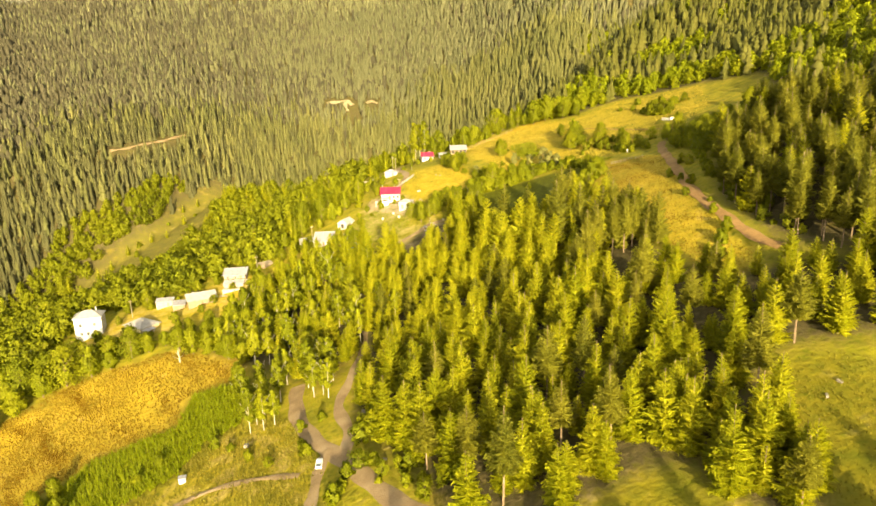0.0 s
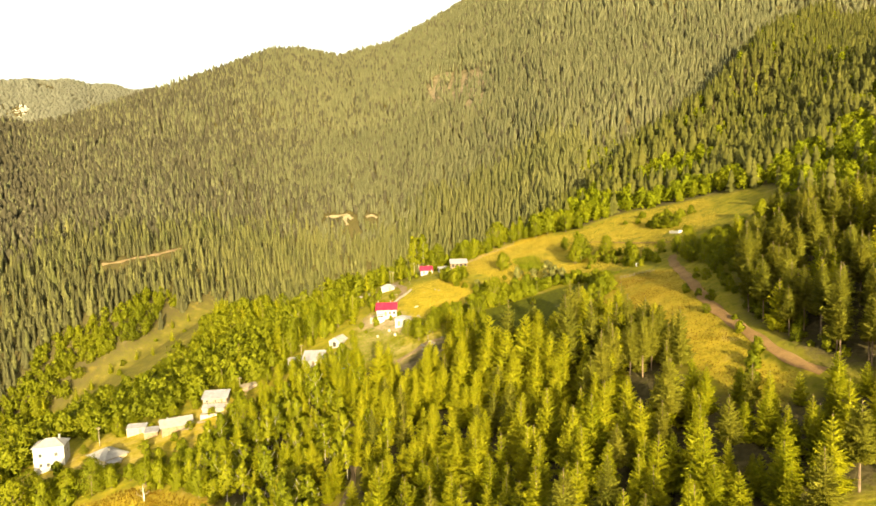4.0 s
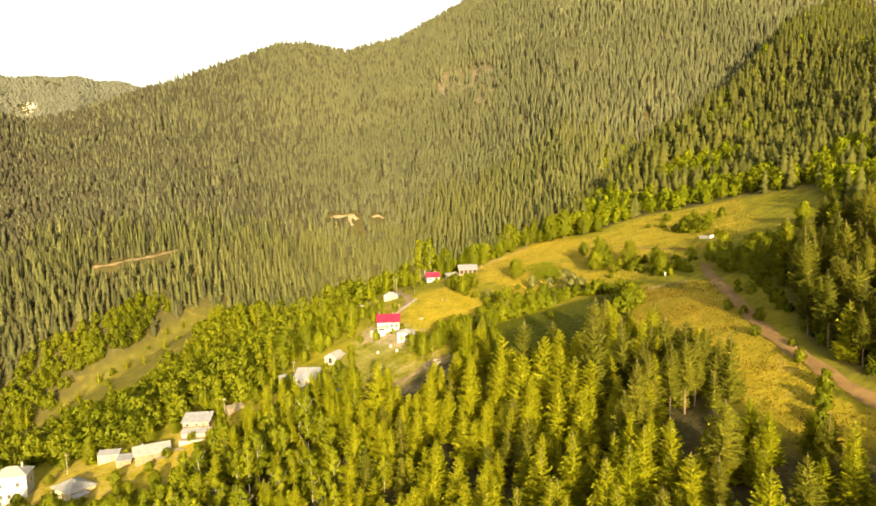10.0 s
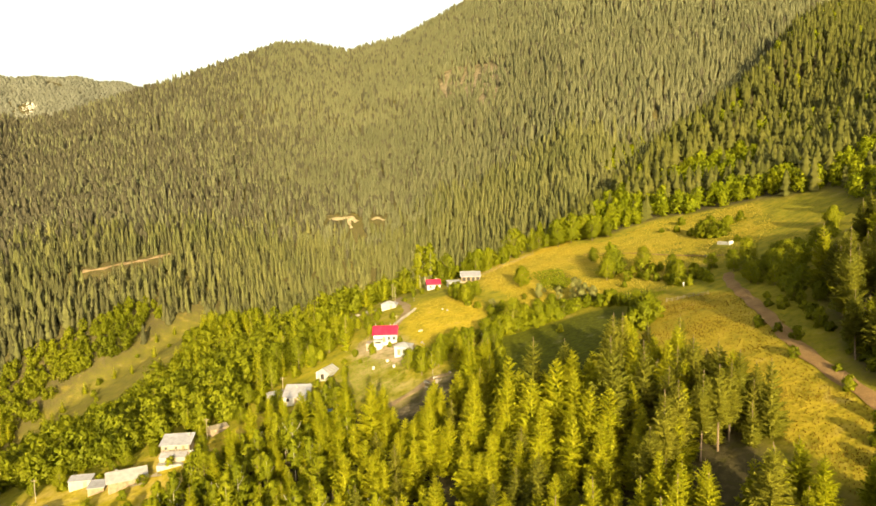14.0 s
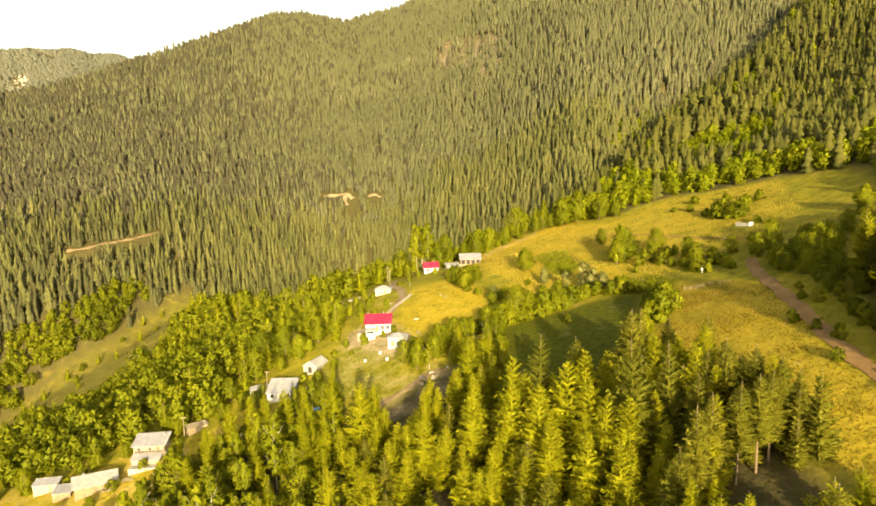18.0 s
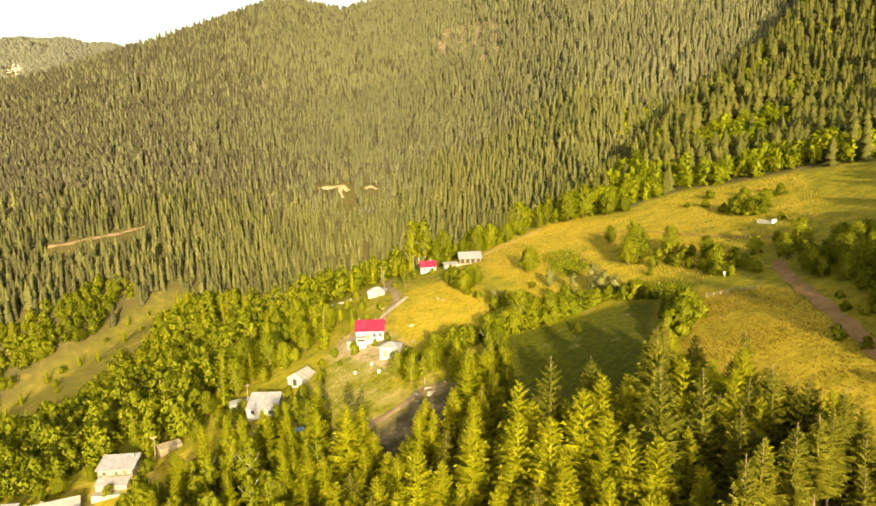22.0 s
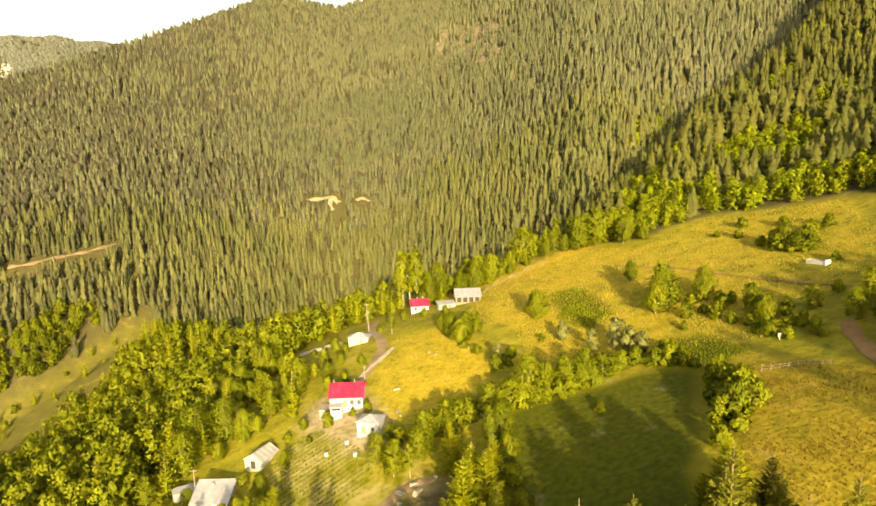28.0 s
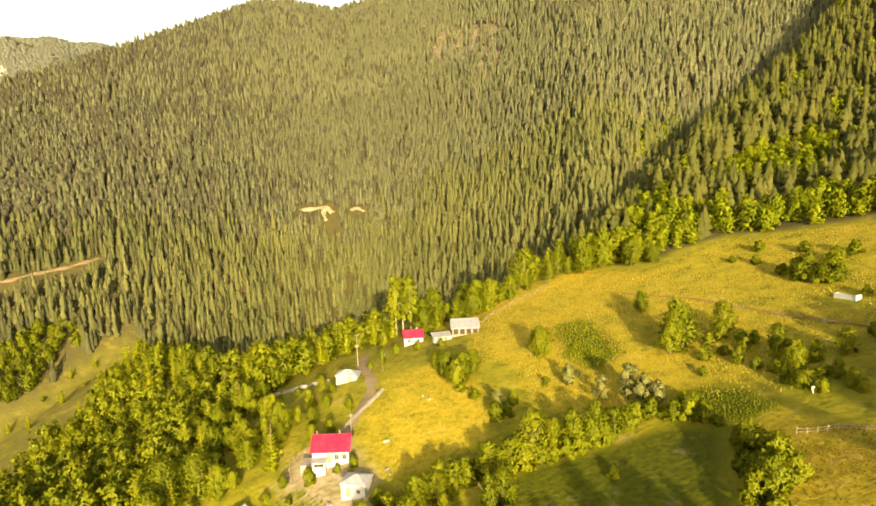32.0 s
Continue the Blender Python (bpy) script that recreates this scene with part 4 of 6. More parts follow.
mx, my = scattered(((50, 226), (63, 214), (61, 238), (57, 254), (48, 254)), 4.4, 7)  # dense dark side towards the hay field
ux, uy = scattered(((60, 208), (69, 206), (69, 226), (64, 240), (60, 236)), 5.0, 17)
fx, fy = np.concatenate([fx, mx, ux]), np.concatenate([fy, my, uy])
sizes = np.concatenate([rng.uniform(0.7, 1.05, len(rest)), rng.uniform(1.1, 1.32, len(ex)), rng.uniform(0.85, 1.08, len(fx))])
wx, wy = np.concatenate([x[rest], ex, fx]), np.concatenate([y[rest], ey, fy])
# the same spruce crowns again, with darker needles
LIB["dark_spruce"] = [(mesh_from("crown", v, f, DARK_NEEDLES, normals=q), LIB["spruce_tree"][k][1]) for k, ((v, f, q), _) in enumerate(SPRUCES)]
LABELS["dark_spruce"] = ("spruce with needles darkened for the wood's shaded east side", "tree", "firs of the near wood")
# some dark ones for variety; their rise eastwards paints in the wood's shade
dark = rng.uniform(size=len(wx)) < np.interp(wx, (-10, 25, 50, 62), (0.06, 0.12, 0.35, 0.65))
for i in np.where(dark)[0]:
    plant("dark_spruce", wx[i], wy[i], sizes[i])
joined("spruce_wood", smaller(SPRUCES, 1), wx[~dark], wy[~dark], sizes[~dark], NEEDLES, "dense wood of tall yellow-green spruces on the slope", "wood", 11)

for a, b, k in ((48, 211, 0.95), (53, 213, 1.0), (57, 214, 0.92), (60, 216, 0.98), (50, 216, 0.9), (44, 207, 0.95), (63, 218, 0.85), (40, 205, 0.9)):
    plant("pine_tree", a, b, k)

# mixed wood between the upper road and the houses
x, y = scattered(MIXED_WOOD, 5.2, 5)
ok = clear_of_roads(x, y, 0.5) & ~inside(ROAD_GLADE, x, y)
x, y = x[ok], y[ok]
leafy_side = rng.uniform(size=len(x)) < np.clip((-(x) - 20) / 60, 0.25, 0.8)
rest = np.where(~leafy_side)[0]
for i in rest[:45]:
    plant("spruce_tree", x[i], y[i], rng.uniform(0.6, 0.85) * (0.75 if y[i] > 285 else 1))
if len(rest) > 45:
    joined("spruce_copse", smaller(SPRUCES, 1), x[rest[45:]], y[rest[45:]], rng.uniform(0.65, 0.9, len(rest) - 45), NEEDLES, "copse of spruces below the houses", "wood", 10)
for i in np.where(leafy_side)[0]:
    plant("birch_tree" if rng.uniform() < 0.6 else "broadleaf_tree", x[i], y[i], rng.uniform(0.8, 1.25) * (0.75 if y[i] > 285 else 1))

# dark conifers by the east road and on the south-east slope
x, y = scattered(EAST_WOOD, 6.3, 8)
ok = clear_of_roads(x, y, 1.8)
for a, b in zip(x[ok], y[ok]):
    plant("pine_tree" if rng.uniform() < 0.75 else "spruce_tree", a, b, rng.uniform(0.8, 1.1))
# leafy wood on the west slope, down to the valley
x, y = scattered(WEST_WOOD, 6.4, 12)
ok = (near_hill(x, y) > far_mountain(x, y) - 3) & clear_of_roads(x, y, 1.5) & ~inside(HOUSE_TERRACE, x, y)
for shift in (0, 6):
    k = 1 + shift / np.hypot(x, y)
    ok &= ~inside(VALLEY_MEADOW, x * k, y * k)
x, y = x[ok], y[ok]
near = (x > -80) & (y < 415)
LIB["young_conifer"] = [(mesh_from("crown", v, f, NEEDLES, normals=q), LIB["spruce_tree"][0][1]) for v, f, q in SPRUCE_MID]
LABELS["young_conifer"] = ("young conifer standing among leafy trees on the valley slope", "tree", "young conifers")
for a, b in zip(x[near], y[near]):
    u = rng.uniform()
    plant("broadleaf_tree" if u < 0.7 else "birch_tree" if u < 0.8 else "young_conifer", a, b, rng.uniform(0.7, 1.2) * (0.75 if u > 0.8 else 1))
conifer = rng.uniform(size=len(x)) < np.clip((y - 370) / 240, 0.08, 0.85)
far = ~near & ~conifer
joined("leafy_wood", BROAD_FAR, x[far], y[far], rng.uniform(0.75, 1.4, far.sum()), FAR_LEAVES, "bright green leafy wood on the valley slope", "wood", 13)
far = np.where(~near & conifer)[0]
far = far[np.argsort(y[far] - 0.4 * x[far])]
for i in far[:150]:
    plant("young_conifer", x[i], y[i], rng.uniform(0.55, 0.85))
far = far[150:]
joined("valley_conifers", SPRUCE_MID, x[far], y[far], rng.uniform(0.55, 0.85, len(far)), NEEDLES, "young conifers on the lower valley slope", "wood", 14)

# the wooded hill beyond the crest field
x, y = scattered(((60, 452), (120, 462), (160, 432), (180, 400), (165, 330), (185, 290), (360, 300), (520, 420), (620, 760), (620, 1100), (60, 560)), 6.1, 15)
ok = (near_hill(x, y) > far_mountain(x, y) - 4) & (inside(HILL_WOOD, x, y) | (y > np.interp(x, (60, 90, 120, 160, 180), (470, 466, 470, 434, 400))))
ok &= (np.hypot(x, y) < 1150) & (x < 0.9 * y) & ~inside(CREST_FIELD, x, y)
x, y = x[ok], y[ok]
BRIGHT_GROVES = (((112, 560), (117, 520), (99, 448), (72, 474)), ((142, 544), (170, 555), (188, 568), (207, 573), (207, 537), (180, 486), (169, 489), (155, 510), (140, 529)), ((234, 607), (242, 600), (219, 550), (216, 565)), ((125, 450), (170, 425), (190, 440), (150, 470)))
wx, wy = x + ripple(x, y, 9, 2.0) * 4, y + ripple(x, y, 8, 6.0) * 4
bright = rng.uniform(size=len(x)) < 0.1
for grove in BRIGHT_GROVES:
    bright |= inside(grove, wx, wy) & (rng.uniform(size=len(x)) < 0.9)
bright |= (y - np.interp(x, (60, 90, 120, 160, 180), (470, 466, 470, 434, 400)) < 34) & (rng.uniform(size=len(x)) < 0.85)
bright |= (x > 190) & (y < 480) & (ripple(x, y, 24, 3.0) > 0.15)
joined("hill_leafy_wood", BROAD_HILL, x[bright], y[bright], rng.uniform(0.65, 1.15, bright.sum()), BRIGHT_LEAVES, "bright green leafy trees on the hill above the fields", "wood", 16)
close = ~bright & (np.hypot(x, y) < 640)
joined("hill_conifers", HILL_SPRUCE, x[close], y[close], rng.uniform(11, 17, close.sum()), HILL_NEEDLES, "tall conifers on the hill above the fields", "wood", 17)
close = ~bright & ~close
joined("hilltop_conifers", FAR_B, x[close], y[close], rng.uniform(11, 17, close.sum()), HILL_NEEDLES, "conifers along the top of the wooded hill", "wood", 18)

# forest on the far mountain
r2 = np.random.default_rng(21)
def mountain_forest(r0, r1, gap, seed):
    r = np.random.default_rng(seed)
    inner, outer = max(470, r0 - 70), r1 + 70
    n = int((outer**2 - inner**2) * radians(76) / 2 / gap**2)
    rad = np.sqrt(r.uniform(inner**2, outer**2, n))
    a = np.radians(r.uniform(-38, 38, n))
    xs, ys = rad * np.sin(a), rad * np.cos(a)
    belt = rad + ripple(xs, ys, 70, 7.0) * 40 + r.uniform(-25, 25, n)
    ok = (far_mountain(xs, ys) > near_hill(xs, ys) - 1) & ((belt >= r0) | (r0 <= 470)) & (belt < r1)
    for zone in (CLEARING, VALLEY_MEADOW, VALLEY_GROVE):
        for shift in (0, 8):
            ok &= ~inside(zone, xs * (1 + shift / rad), ys * (1 + shift / rad))
    for line, width, gap in BANKS:
        for px, py in spline(line, 4.0):
            for shift in (0, 5, 10, 15):
                ok &= np.hypot(xs * (1 + shift / rad) - px, ys * (1 + shift / rad) - py) > gap
    thin = inside(SCREE, xs, ys) & (r.uniform(size=n) < 0.75)
    ridge = np.interp(np.degrees(a), SPOKE_AZ, RIDGE_R)
    ok &= ~thin & (rad < ridge + 25)
    return xs[ok], ys[ok]
def mixed_forest(name, r0, r1, gap, seed, shapes, low, high, label, green=FAR_NEEDLES, brown=PINE_NEEDLES, pines=FAR_PINE):
    """Green conifers, giving way to grey-brown pines towards the west."""
    x, y = mountain_forest(r0, r1, gap, seed)
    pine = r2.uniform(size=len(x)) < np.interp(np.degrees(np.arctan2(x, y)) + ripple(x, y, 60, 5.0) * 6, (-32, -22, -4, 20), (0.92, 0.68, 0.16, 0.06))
    size = r2.uniform(low, high, len(x))
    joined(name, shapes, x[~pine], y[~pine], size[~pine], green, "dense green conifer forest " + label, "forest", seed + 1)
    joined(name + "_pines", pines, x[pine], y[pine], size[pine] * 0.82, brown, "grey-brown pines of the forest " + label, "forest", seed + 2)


# the higher belts take the needles greyed for haze
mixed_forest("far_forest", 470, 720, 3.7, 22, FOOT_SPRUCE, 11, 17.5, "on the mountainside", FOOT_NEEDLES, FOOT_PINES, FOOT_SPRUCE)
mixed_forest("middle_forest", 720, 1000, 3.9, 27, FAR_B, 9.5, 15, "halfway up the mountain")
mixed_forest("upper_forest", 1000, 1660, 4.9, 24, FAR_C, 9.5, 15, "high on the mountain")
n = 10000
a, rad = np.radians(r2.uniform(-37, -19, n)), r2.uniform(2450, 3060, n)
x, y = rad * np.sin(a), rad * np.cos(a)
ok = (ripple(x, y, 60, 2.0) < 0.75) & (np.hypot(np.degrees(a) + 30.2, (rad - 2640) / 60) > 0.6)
# these trees carry the haze in their leaf colour
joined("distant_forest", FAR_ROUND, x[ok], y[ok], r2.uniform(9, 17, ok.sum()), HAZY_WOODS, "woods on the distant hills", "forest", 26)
# leafy grove across the ravine, and shrubs on the valley meadow
x, y = scattered(((125, 666), (168, 686), (163, 668), (135, 636), (121, 633)), 5.0, 29)
joined("ravine_grove", BROAD_FAR, x, y, rng.uniform(0.7, 1.0, len(x)), BRIGHT_LEAVES, "bright green leafy grove across the ravine", "wood", 30)
for x, y, k in ((-232, 494, 0.5), (-226, 500, 0.4), (-218, 505, 0.55), (-238, 478, 0.5), (-214, 530, 0.45), (-208, 548, 0.5), (-200, 560, 0.5), (-240, 462, 0.5), (-228, 450, 0.55), (-212, 470, 0.4), (-204, 500, 0.6), (-198, 520, 0.5), (-196, 540, 0.45), (-222, 486, 0.4)):
    plant("young_conifer" if k > 0.45 else "bush", x, y, k if k > 0.45 else k * 3)
x, y = scattered(VALLEY_GROVE, 6.0, 35)
ok = ~inside(VALLEY_MEADOW, x, y)
joined("valley_grove", BROAD_FAR, x[ok], y[ok], rng.uniform(0.7, 1.1, ok.sum()), FAR_LEAVES, "olive green leafy trees below the conifer forest", "wood", 36)


# ---- houses and sheds ----
def slab(a, b, c, d, thick):
    """A flat plate on four corners, thick downwards."""
    n = Vector((0, 0, -thick))
    return solid([[Vector(a), Vector(b), Vector(c), Vector(d)], [Vector(a) + n, Vector(b) + n, Vector(c) + n, Vector(d) + n]])


def merged(*parts):
    bm = bmesh.new()
    for p in parts:
        me = bpy.data.meshes.new("piece")
        p.to_mesh(me)
        p.free()
        bm.from_mesh(me)
        bpy.data.meshes.remove(me)
    return bm


def window(ob, side, u, z, w, h, depth, width, frame_mat=None, name="window"):
    """A framed pane on the front, right, left or back wall; u runs along the wall from its middle."""
    frame_mat = frame_mat or WOOD
    spin = {"front": 0, "right": 90, "back": 180, "left": -90}[side]
    out = depth / 2 if side in ("front", "back") else width / 2
    m = pose(0, 0, 0, 0, 0, spin) @ pose(u, -out, z)
    t = 0.09
    a, b = [(-w / 2 - t, -t), (w / 2 + t, -t), (w / 2 + t, h + t), (-w / 2 - t, h + t)], [(-w / 2, 0), (w / 2, 0), (w / 2, h), (-w / 2, h)]
    fr = solid([[(p, y, q) for p, q in loop] for loop, y in ((a, 0.05), (a, -0.09), (b, -0.09), (b, 0.05), (a, 0.05))], cap=False)
    bmesh.ops.remove_doubles(fr, verts=fr.verts, dist=0.001)
    f = part(name, fr, frame_mat, ob)
    f.matrix_local = m
    if name == "window":
        part("mullion", boxed(-0.03, -0.07, 0, 0.03, -0.051, h), frame_mat, f)
        part("sill", boxed(-w / 2 - 0.15, -0.2, -t - 0.06, w / 2 + 0.15, 0.02, -t - 0.002), CONCRETE, f)
    part("pane" if name == "window" else "leaf", boxed(-w / 2, -0.05, 0, w / 2, 0.03, h), GLASS if name == "window" else WOOD, f)
    return f


def house(name, label, x, y, yaw, w, d, h, roof, rise, wall_mat, roof_mat, over=0.45, openings=(), chimney=None, z=None, category="house"):
    """A house on the slope: walls with gables, an overhanging roof, ridge cap, openings."""
    base = ground_z(x, y) if z is None else z
    ob = thing(name, pose(x, y, base, 0, 0, yaw), label, category)
    X, Y = w / 2, d / 2
    low = -3.0
    if roof == "gable":  # ridge along the front
        prof = [(-Y, low), (-Y, h), (0, h + rise), (Y, h), (Y, low)]
        wall = solid([[(-X, a, b) for a, b in prof], [(X, a, b) for a, b in prof]])
        k = rise / Y
        e = over
        top = merged(
            slab((-X - e, -Y - e, h - k * e + 0.16), (X + e, -Y - e, h - k * e + 0.16), (X + e, 0.0, h + rise + 0.16), (-X - e, 0.0, h + rise + 0.16), 0.13),
            slab((-X - e, 0.0, h + rise + 0.16), (X + e, 0.0, h + rise + 0.16), (X + e, Y + e, h - k * e + 0.16), (-X - e, Y + e, h - k * e + 0.16), 0.13))
        cap = boxed(-X - e, -0.16, h + rise + 0.12, X + e, 0.16, h + rise + 0.24, bevel=0.04)
    elif roof == "cross":  # ridge from front to back
        prof = [(-X, low), (-X, h), (0, h + rise), (X, h), (X, low)]
        wall = solid([[(a, -Y, b) for a, b in prof], [(a, Y, b) for a, b in prof]])
        k, e = rise / X, over
        top = merged(
            slab((-X - e, -Y - e, h - k * e + 0.16), (0, -Y - e, h + rise + 0.16), (0, Y + e, h + rise + 0.16), (-X - e, Y + e, h - k * e + 0.16), 0.13),
            slab((0, -Y - e, h + rise + 0.16), (X + e, -Y - e, h - k * e + 0.16), (X + e, Y + e, h - k * e + 0.16), (0, Y + e, h + rise + 0.16), 0.13))
        cap = boxed(-0.16, -Y - e, h + rise + 0.12, 0.16, Y + e, h + rise + 0.24, bevel=0.04)
    elif roof == "hip":
        wall = boxed(-X, -Y, low, X, Y, h)
        e, r = over, max(0.4, X - Y)
        eave = [(-X - e, -Y - e, h), (X + e, -Y - e, h), (X + e, Y + e, h), (-X - e, Y + e, h)]
        top = solid([eave, [(a, b, c + 0.14) for a, b, c in eave], [(-r, -0.03, h + rise), (r, -0.03, h + rise), (r, 0.03, h + rise), (-r, 0.03, h + rise)]])
        cap = boxed(-r, -0.15, h + rise - 0.03, r, 0.15, h + rise + 0.1, bevel=0.04)
    else:  # one slope, low at the front
        prof = [(-Y, low), (-Y, h), (Y, h + rise), (Y, low)]
        wall = solid([[(-X, a, b) for a, b in prof], [(X, a, b) for a, b in prof]])
        k, e = rise / d, over
        top = slab((-X - e, -Y - e, h - k * e + 0.16), (X + e, -Y - e, h - k * e + 0.16), (X + e, Y + e, h + rise + k * e + 0.16), (-X - e, Y + e, h + rise + k * e + 0.16), 0.13)
        cap = boxed(-X - e, Y + e - 0.1, h + rise + k * e, X + e, Y + e + 0.06, h + rise + k * e + 0.22, bevel=0.03)
    part("wall", wall, wall_mat, ob)
    rf = part("roof", top, roof_mat, ob)
    part("ridge_cap", cap, roof_mat, rf)
    for kind, side, u, zz, ww, hh in openings:
        window(ob, side, u, zz, ww, hh, d, w, name=kind)
    if chimney:
        cx, cy, ch = chimney
        part("chimney", merged(boxed(cx - 0.3, cy - 0.3, h, cx + 0.3, cy + 0.3, h + rise + ch), boxed(cx - 0.38, cy - 0.38, h + rise + ch - 0.12, cx + 0.38, cy + 0.38, h + rise + ch + 0.02)), CONCRETE, rf)
    return ob


W2 = [("window", "front", u, z, 0.95, 1.25) for z in (1.4, 5.3) for u in (-3.0, 2.6)]
house("white_house", "tall white plastered house with grey hipped tin roof", -154.5, 284, 14, 11.0, 7.6, 9.0, "hip", 2.4, PLASTER, TIN, 0.5,
      W2 + [("window", "right", 0.5, 5.3, 0.9, 1.2), ("window", "front", -0.4, 1.4, 0.9, 1.2)], (3.0, 1.0, 0.9))
grey = house("cottage", "low cream cottage with weathered grey tin roof", -128.5, 276, -32, 11.0, 9.0, 2.6, "hip", 2.4, CREAM, TIN, 0.6,
             [("window", "front", -4.2, 0.9, 0.9, 1.0), ("window", "front", 0.8, 0.9, 0.9, 1.0), ("door", "right", -2.0, 0.0, 0.95, 2.0), ("window", "right", 1.4, 0.9, 0.9, 0.9)], (2.0, -0.6, 0.5))
part("annexe", boxed(5.505, -4.2, -2.5, 7.6, 0.6, 1.7, bevel=0.03), CREAM, grey)
part("annexe_roof", slab((5.4, -4.5, 2.25), (8.0, -4.5, 1.7), (8.0, 0.9, 1.7), (5.4, 0.9, 2.25), 0.1), PALE_TIN, grey)
house("shed", "small cream shed with pale tin roof", -125.3, 295, 10, 7.2, 3.6, 2.5, "mono", 0.6, CREAM, PALE_TIN, 0.25, [("door", "front", 1.6, 0.0, 0.9, 1.9)], category="shed")
barn = house("barn", "old barn with sagging grey tin roof and board walls", -107.5, 290.5, 27, 11.5, 7.5, 2.4, "gable", 1.9, WOOD, TIN, 0.7, [("door", "front", 2.8, 0.0, 1.6, 2.0)], (-3.0, 0.5, 0.4), category="barn")
lean = house("lean_to", "low lean-to with pale tin roof beside the barn", -117.0, 289.5, 14, 5.0, 5.0, 1.8, "mono", 0.5, WOOD, PALE_TIN, 0.3, category="shed")
veranda = house("veranda_house", "two-storey house with pinkish plaster, veranda and pale tin roof", -94.6, 302, 6, 11.0, 7.0, 5.2, "mono", 1.6, PINKISH, PALE_TIN, 0.7,
                [("window", "front", -3.6, 3.2, 1.0, 1.2), ("window", "front", 0.2, 3.2, 1.0, 1.2), ("door", "front", 3.2, 2.7, 0.9, 2.0), ("window", "front", -2.8, 0.6, 0.9, 1.0), ("window", "front", 2.4, 0.6, 0.9, 1.0)], (4.2, 2.2, 0.8))
veranda.matrix_world = veranda.matrix_world @ Matrix.Scale(0.86, 4)
part("lower_wall", boxed(-5.3, -7.2, -3.0, 4.6, -3.503, 1.35), PINKISH, veranda)
part("lower_roof", slab((-5.6, -7.6, 1.45), (4.9, -7.6, 1.45), (4.9, -3.505, 2.62), (-5.6, -3.505, 2.62), 0.12), PALE_TIN, veranda, "pale tin roof over the ground floor")
# a near-black strip on the wall paints in the veranda's shade
part("veranda_shade", boxed(-5.2, -3.6, 2.75, 5.2, -3.52, 3.1), DARK, veranda, "dark strip painting in the shade under the veranda")
for u in (-5.3, -2.7, 0.0, 2.7, 5.3):
    part("post", boxed(u - 0.08, -4.2, 1.9, u + 0.08, -4.05, 5.1), PALE_WOOD, veranda)
part("balcony_rail", merged(boxed(-5.4, -4.2, 3.5, 5.4, -4.1, 3.6), *[boxed(u, -4.18, 2.5, u + 0.05, -4.12, 3.5) for u in np.arange(-5.3, 5.3, 0.45)]), PALE_WOOD, veranda)
part("terrace", boxed(-5.6, -10.4, -4.0, 7.4, -7.205, -0.4, bevel=0.05), CONCRETE, veranda, "pale concrete terrace before the house")
part("outer_stair", merged(*[boxed(5.52, -3.4 - 0.45 * k, -3.0, 7.0, -2.95 - 0.45 * k, 2.5 - 0.33 * k) for k in range(8)]), CONCRETE, veranda)
house("woodshed", "narrow board shed with bleached plank roof", -83.5, 311.5, 40, 6.5, 2.6, 1.6, "mono", 0.5, WOOD, PALE_WOOD, 0.2, category="shed")
house("white_roofed_house", "small white house with pale lilac-grey tin roof", -56.6, 320.5, 0, 9.0, 7.4, 1.9, "mono", 2.4, PLASTER, PALE_TIN, 0.4,
      [("window", "front", -2.8, 0.4, 1.0, 1.1), ("window", "front", 2.6, 0.4, 1.0, 1.1), ("door", "front", 0.2, -0.4, 0.95, 1.9), ("window", "right", 0.0, 0.6, 0.9, 1.0)], (-0.6, 2.2, 0.3))
house("pale_shed", "low pale-roofed shed by the track", -66.5, 327.5, 32, 6.5, 2.4, 1.5, "mono", 0.4, CONCRETE, PALE_TIN, 0.2, category="shed")
green = house("greenhouse", "gabled greenhouse shed with white frame and grey sheet roof", -47.6, 333.5, -20, 5.4, 7.6, 1.9, "cross", 1.7, CONCRETE, TIN, 0.3, category="greenhouse")
for u in (-2.5, -0.85, 0.85, 2.5):
    part("post", boxed(u - 0.07, -3.92, -0.5, u + 0.07, -3.803, 1.9 + 1.7 * (1 - abs(u) / 2.7)), PLASTER, green)
for v in (-3.9, -1.95, 0.0, 1.95, 3.9):
    for sx in (-1, 1):
        part("rafter", tube([(sx * 3.0, v, 1.93), (sx * 0.02, v, 3.8)], [0.07, 0.07], 4), PLASTER, green)
for sx in (-1, 1):
    part("brace", tube([(sx * 2.5, -3.86, 0.2), (sx * 0.9, -3.86, 2.9)], [0.06, 0.06], 4), PLASTER, green)
part("beam", boxed(-2.7, -3.95, 1.78, 2.7, -3.803, 1.94), PLASTER, green)
# dark panel on the closed wall, for the unlit inside
part("doorway", boxed(-0.78, -3.86, -0.4, 0.78, -3.79, 1.76), DARK, green, "dark panel painting in the shade of an open doorway")
